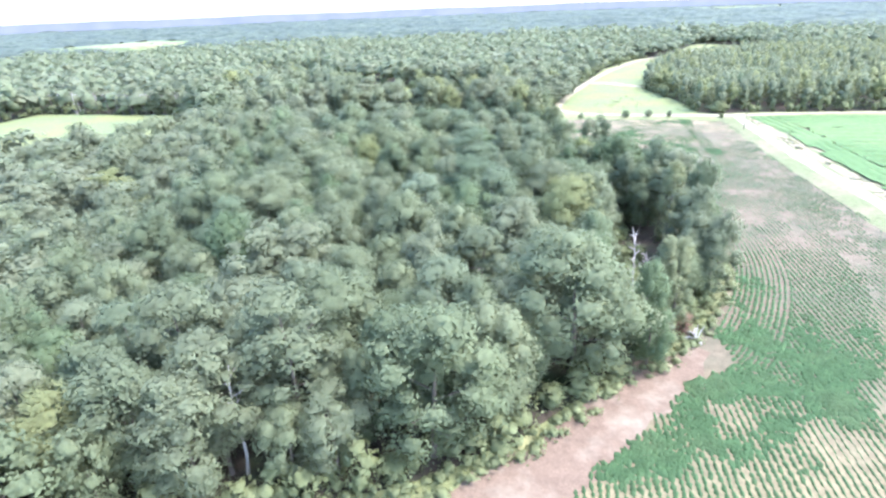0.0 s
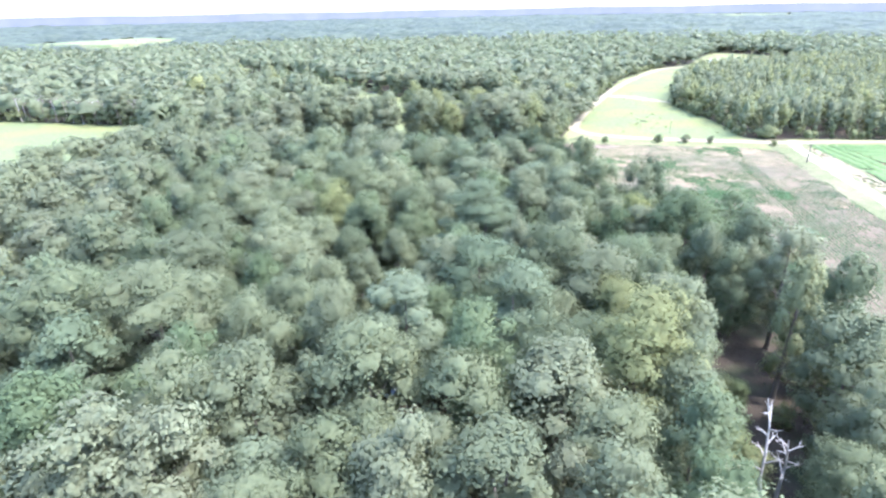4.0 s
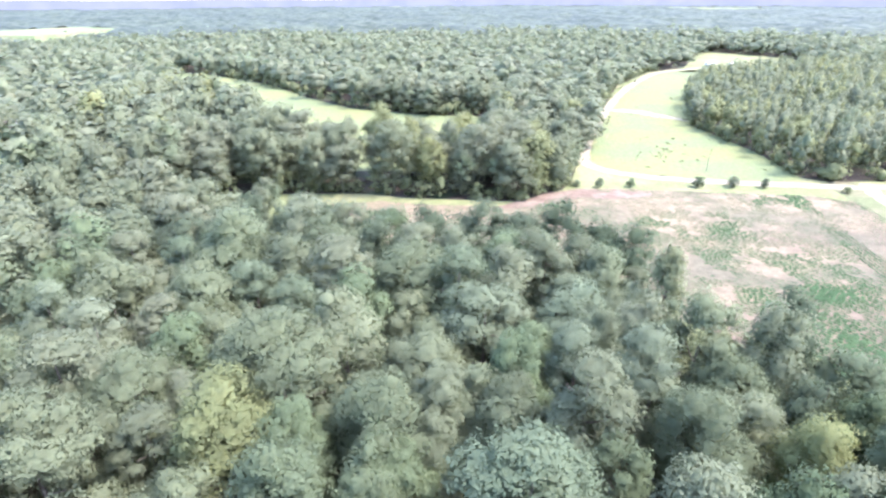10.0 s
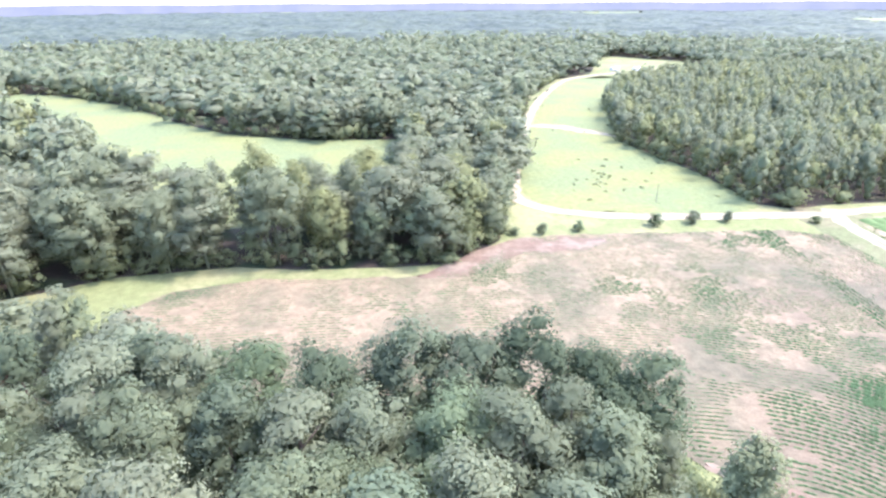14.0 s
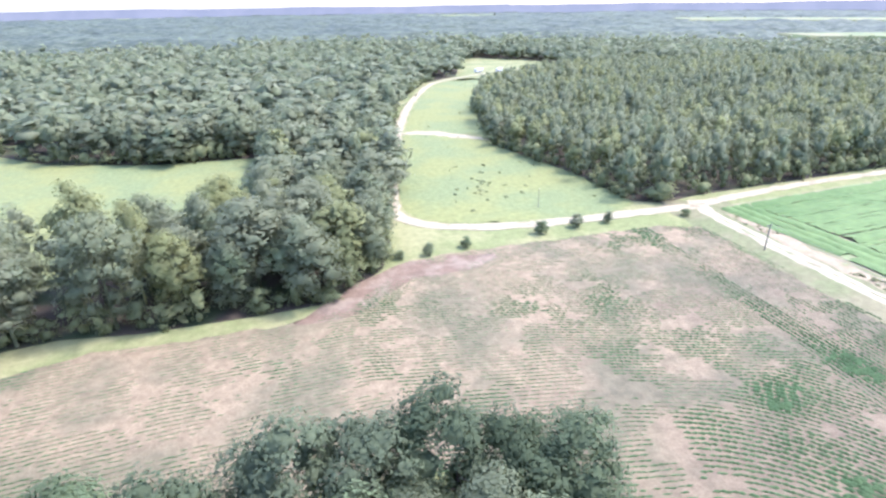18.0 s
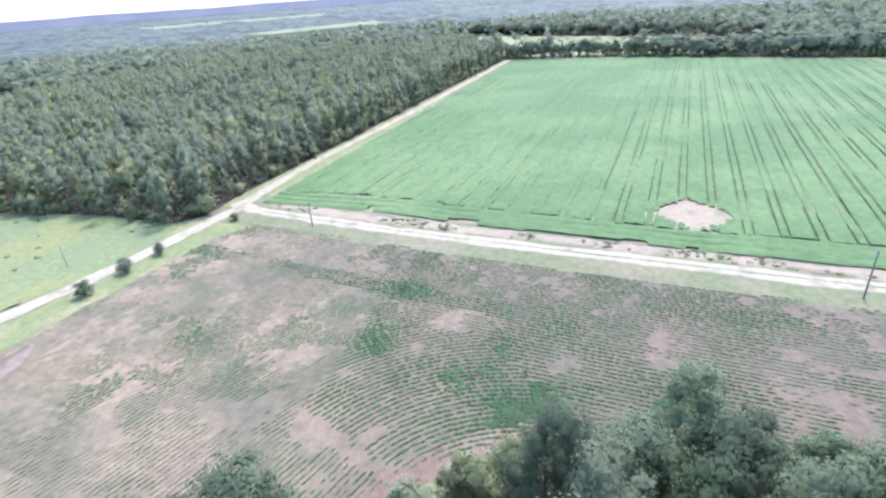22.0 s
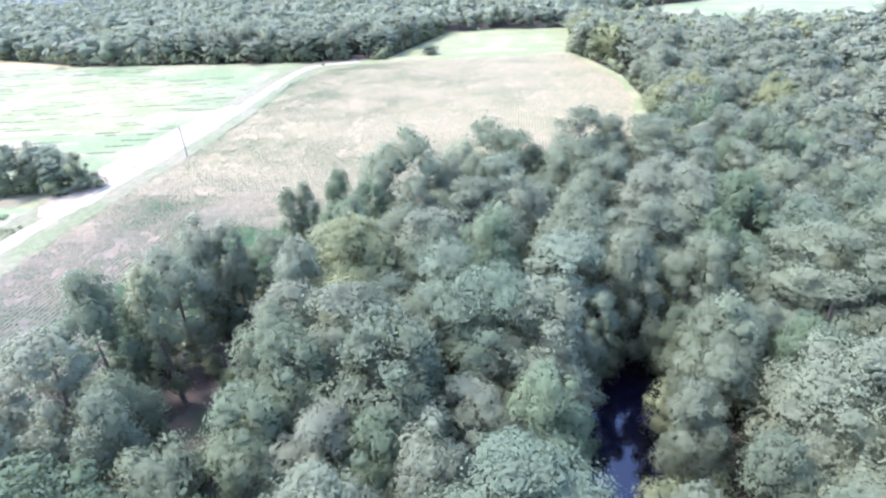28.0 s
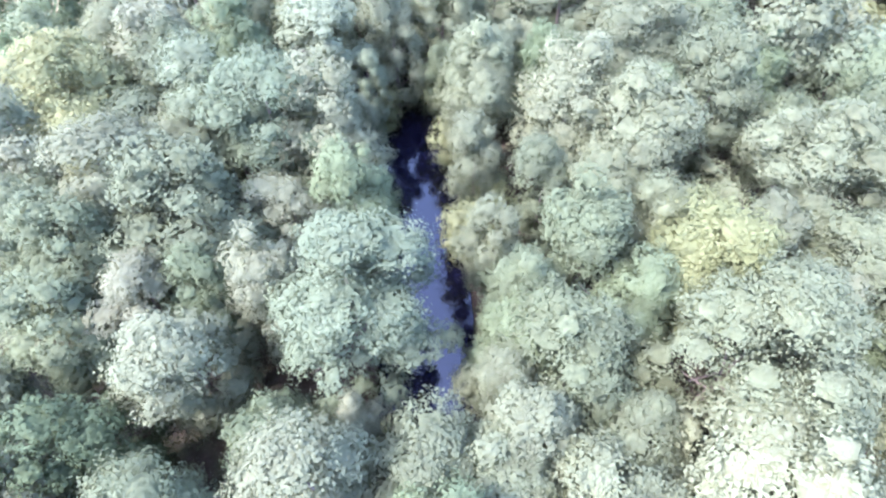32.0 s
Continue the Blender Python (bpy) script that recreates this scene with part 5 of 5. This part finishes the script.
# ---- dead trees ----
def dead_tree(x, y, height, lean, seed):
    """A bare pale trunk with broken limbs, as one thing."""
    rng = np.random.default_rng(seed)
    thing = new("dead_tree")
    thing.matrix_basis = Matrix.LocRotScale((x, y, -0.1), Euler((radians(lean), radians(lean * 0.6), rng.uniform(0, 6))), None)
    tagged(thing, "bare dead tree with pale broken branches", "dead tree", "dead trees")
    z = np.linspace(0, height, 6)
    stem = np.stack([0.25 * np.sin(z * 0.4), 0.2 * np.cos(z * 0.5) - 0.2, z], -1)
    part("trunk", np_mesh("trunk", *tube(stem, np.linspace(0.24, 0.05, 6), 7)), DEADWOOD, thing)
    for k in range(9):
        h = height * (0.45 + 0.055 * k)
        a, reach = k * 2.4 + rng.uniform(-0.5, 0.5), rng.uniform(0.9, 2.3) * (1.2 - k * 0.06)
        foot = np.array([0.25 * math.sin(h * 0.4), 0.2 * math.cos(h * 0.5) - 0.2, h])
        way = np.array([math.cos(a), math.sin(a), rng.uniform(0.3, 0.9)]) * reach
        twig = foot + way * 0.6
        more = np.array([math.cos(a + 0.9), math.sin(a + 0.9), 0.5]) * reach * 0.5
        part("branch", np_mesh("branch", *joined([tube([foot, foot + way * 0.5 + (0, 0, 0.1), foot + way], [0.1, 0.07, 0.025], 5), tube([twig, twig + more], [0.05, 0.02], 4)])), DEADWOOD, thing)
    return thing


dead_tree(31.0, 90.5, 15.5, 9, 1)
dead_tree(34.0, 93.5, 11.0, -9, 2)
dead_tree(-27.0, 52.0, 17.0, 3, 3)
dead_tree(-6.0, 188.0, 16.0, 6, 4)
dead_tree(38.5, 79.0, 2.4, 40, 6)
for n, (x, y, h, r) in enumerate(((36.5, 82.5, 4.0, 2.0), (33, 86, 6.0, 2.4))):
    plant_tree("russet", x, y, h, r, 0, n, "withered bushes of the wood", label="withered reddish-brown growth at the wood's edge")


# ---- poles and wires along the road ----
POLE_WOOD = plain("pole_wood", (0.1, 0.085, 0.07), (0.2, 0.175, 0.15), 0.9, 6.0)
STEEL = plain("galvanised_steel", (0.3, 0.3, 0.3), (0.42, 0.42, 0.43), 0.45, 5.0, 0.8)
CABLE = plain("cable", (0.16, 0.16, 0.16), (0.26, 0.26, 0.26), 0.5, 8.0)
PORCELAIN = plain("porcelain", (0.3, 0.27, 0.24), (0.4, 0.37, 0.34), 0.3, 8.0)


def utility_pole(x, y, height):
    thing = tagged(new("utility_pole"), "weathered wooden utility pole on the road verge", "pole", "poles along the road")
    thing.location = (x, y, 0.05)
    part("pole", np_mesh("pole", *tube([(0, 0, 0), (0, 0, height * 0.5), (0, 0, height)], [0.17, 0.145, 0.11], 10)), POLE_WOOD, thing)
    arm = part("crossarm", box(bmesh.new(), (1.8, 0.1, 0.12), (0, 0.15, height - 0.45), 0.012), POLE_WOOD, thing)
    for k in (-0.75, 0.75):
        part("insulator", np_mesh("insulator", *tube([(k, 0.15, height - 0.4), (k, 0.15, height - 0.3), (k, 0.15, height - 0.16)], [0.05, 0.07, 0.03], 8)), PORCELAIN, arm)
    part("brace", box(bmesh.new(), (0.9, 0.03, 0.04), (0, 0.13, height - 0.75), 0.005), STEEL, thing)
    return x, y, height


POLES = [utility_pole(118.0, 238.0, 6.6), utility_pole(102.0, 121.0, 9.4), utility_pole(85.0, 9.0, 9.4)]
for (x0, y0, h0), (x1, y1, h1) in zip(POLES[:-1], POLES[1:]):
    for k in (-0.75, 0.75):
        s = np.linspace(0, 1, 13)
        sag = 4 * s * (1 - s) * math.hypot(x1 - x0, y1 - y0) * 0.012
        line = np.stack([x0 + k + (x1 - x0) * s, y0 + 0.15 + (y1 - y0) * s, h0 - 0.1 - sag], -1)
        tagged(new("overhead_wire", dress(np_mesh("overhead_wire", *tube(line, [0.018] * 13, 5)), CABLE)), "thin overhead wire between two utility poles", "wire", "wires along the road")
meadow_pole = tagged(new("marker_pole"), "thin bare wooden pole standing in the meadow", "pole")
meadow_pole.location = (87, 286, 0.05)
part("pole", np_mesh("pole", *tube([(0, 0, 0), (0, 0, 5.6)], [0.09, 0.06], 8)), POLE_WOOD, meadow_pole)
part("cap", np_mesh("cap", *tube([(0, 0, 5.6), (0, 0, 5.68)], [0.07, 0.07], 8)), STEEL, meadow_pole)

# ---- the barn behind the hedge ----
SHEET_METAL = plain("white_sheet_metal", (0.43, 0.425, 0.41), (0.56, 0.55, 0.53), 0.4, 1.2)
ROOFING = plain("roof_metal", (0.42, 0.41, 0.4), (0.54, 0.53, 0.51), 0.35, 1.5)
DARK = plain("dark_opening", (0.02, 0.02, 0.02), (0.05, 0.05, 0.05), 0.6, 2.0)
GLASS = plain("window_glass", (0.03, 0.035, 0.04), (0.06, 0.065, 0.07), 0.08, 2.0)
RUBBER = plain("rubber", (0.015, 0.015, 0.015), (0.03, 0.03, 0.03), 0.85, 9.0)


def barn(x, y, turn):
    thing = tagged(new("barn"), "long white metal barn with a low gable roof", "barn")
    thing.matrix_basis = pose(x, y, 0.05, 0, 0, turn)
    long, deep, eave, ridge = 24.0, 13.0, 4.0, 6.2
    for k in (-1, 1):
        part("wall", box(bmesh.new(), (long, 0.2, eave), (0, k * deep / 2, eave / 2)), SHEET_METAL, thing)
        bm = bmesh.new()
        corners = [bm.verts.new((k * long / 2 + d, b, c)) for d in (-0.1, 0.1) for b, c in ((-deep / 2, 0), (deep / 2, 0), (deep / 2, eave), (0, ridge), (-deep / 2, eave))]
        bm.faces.new(corners[:5]), bm.faces.new(corners[5:])
        for n in range(5):
            bm.faces.new((corners[n], corners[(n + 1) % 5], corners[5 + (n + 1) % 5], corners[5 + n]))
        bmesh.ops.recalc_face_normals(bm, faces=bm.faces)
        part("gable", bm, SHEET_METAL, thing)
        slope = math.atan2(ridge - eave, deep / 2)
        bm = bmesh.new()
        m = Matrix.Translation((0, k * (deep / 4 + 0.2), (eave + ridge) / 2 + 0.12)) @ Matrix.Rotation(-k * slope, 4, "X")
        bmesh.ops.create_cube(bm, size=1, matrix=m @ Matrix.Diagonal((long + 0.8, math.hypot(deep / 2, ridge - eave) + 0.7, 0.12, 1)))
        for n in range(20):
            bmesh.ops.create_cube(bm, size=1, matrix=m @ Matrix.Translation((-long / 2 + 0.3 + n * long / 19.4, 0, 0.09)) @ Matrix.Diagonal((0.1, math.hypot(deep / 2, ridge - eave) + 0.6, 0.06, 1)))
        part("roof", bm, ROOFING, thing)
    for n in (-7, 0, 7):
        door = part("door", box(bmesh.new(), (3.6, 0.12, 3.2), (n, deep / 2 + 0.14, 1.6), 0.02), DARK, thing, "dark open barn door")
        part("door_rail", box(bmesh.new(), (4.2, 0.1, 0.14), (n, deep / 2 + 0.2, 3.28), 0.01), STEEL, door)


barn(303, -70, 217)


def trailer(x, y, turn):
    thing = tagged(new("trailer"), "white travel trailer parked in the clearing", "trailer", "trailers in the clearing")
    thing.matrix_basis = pose(x, y, 0.1, 0, 0, turn)
    part("body", box(bmesh.new(), (9.0, 2.6, 2.5), (0, 0, 1.95), 0.22), SHEET_METAL, thing)
    for n in (-2.8, 0.2, 2.6):
        part("window", box(bmesh.new(), (1.3, 0.06, 0.75), (n, -1.31, 2.2), 0.02), GLASS, thing)
    part("door", box(bmesh.new(), (0.75, 0.06, 1.9), (1.4, -1.32, 1.75), 0.02), SHEET_METAL, thing)
    part("hitch", box(bmesh.new(), (1.4, 0.12, 0.12), (5.1, 0, 0.62), 0.02), STEEL, thing)
    for n in (-0.6, 0.4):
        for k in (-1.2, 1.2):
            wheel = part("wheel", np_mesh("wheel", *tube([(n, k - 0.1, 0.36), (n, k + 0.1, 0.36)], [0.36, 0.36], 14)), RUBBER, thing)
            part("rim", np_mesh("rim", *tube([(n, k - 0.115, 0.36), (n, k + 0.115, 0.36)], [0.2, 0.2], 12)), STEEL, wheel)


trailer(228, 588, 24)
trailer(245, 583, 32)


# ---- shrubs on the wood's eastern tip, and pale-stemmed pines by the west glade ----
def tip_shrubs():
    rng = np.random.default_rng(23)
    spots = []
    while len(spots) < 26:
        x, y = rng.uniform(27, 58), rng.uniform(156, 197)
        if is_open(np.array([x]), np.array([y]))[0] or off_line(x, y, WOOD_EDGE) < 1.5 or any(math.hypot(x - a, y - b) < 2.6 for a, b in spots):
            continue
        spots.append((x, y))
        plant_tree("shrub", x, y, rng.uniform(3.5, 8.0), rng.uniform(2.2, 3.4), len(spots), rng.uniform(0, 6), "shrubs at the wood's tip", label="leafy green shrub at the tip of the wood")
    for a, b, c in HOLES[:5]:
        for _ in range(4):
            plant_tree("shrub", a + rng.uniform(-c, c) * 0.8, b + rng.uniform(-c, c) * 0.8, rng.uniform(2.0, 5.0), rng.uniform(1.4, 2.6), 0, rng.uniform(0, 6), "shrubs in the wood's clearings", label="low shaded shrub in a clearing of the wood")


tip_shrubs()
PALE_STEM = dress(np_mesh("trunk", *trunk("mast", np.random.default_rng(77), 6, 3)), DEADWOOD)
rng = np.random.default_rng(29)
for n in range(44):
    s = n / 43
    back = (n % 3) * 4.0
    thing = plant_tree("mast", -262 + 116 * s + rng.uniform(-2, 2), 335 - 26 * s + back + rng.uniform(-1.5, 1.5), rng.uniform(17, 21), rng.uniform(2.4, 3.4), n, rng.uniform(0, 6), "pale-stemmed pines by the glade", label="tall pine with a pale bare stem by the glade")
    thing.children[0].data = PALE_STEM
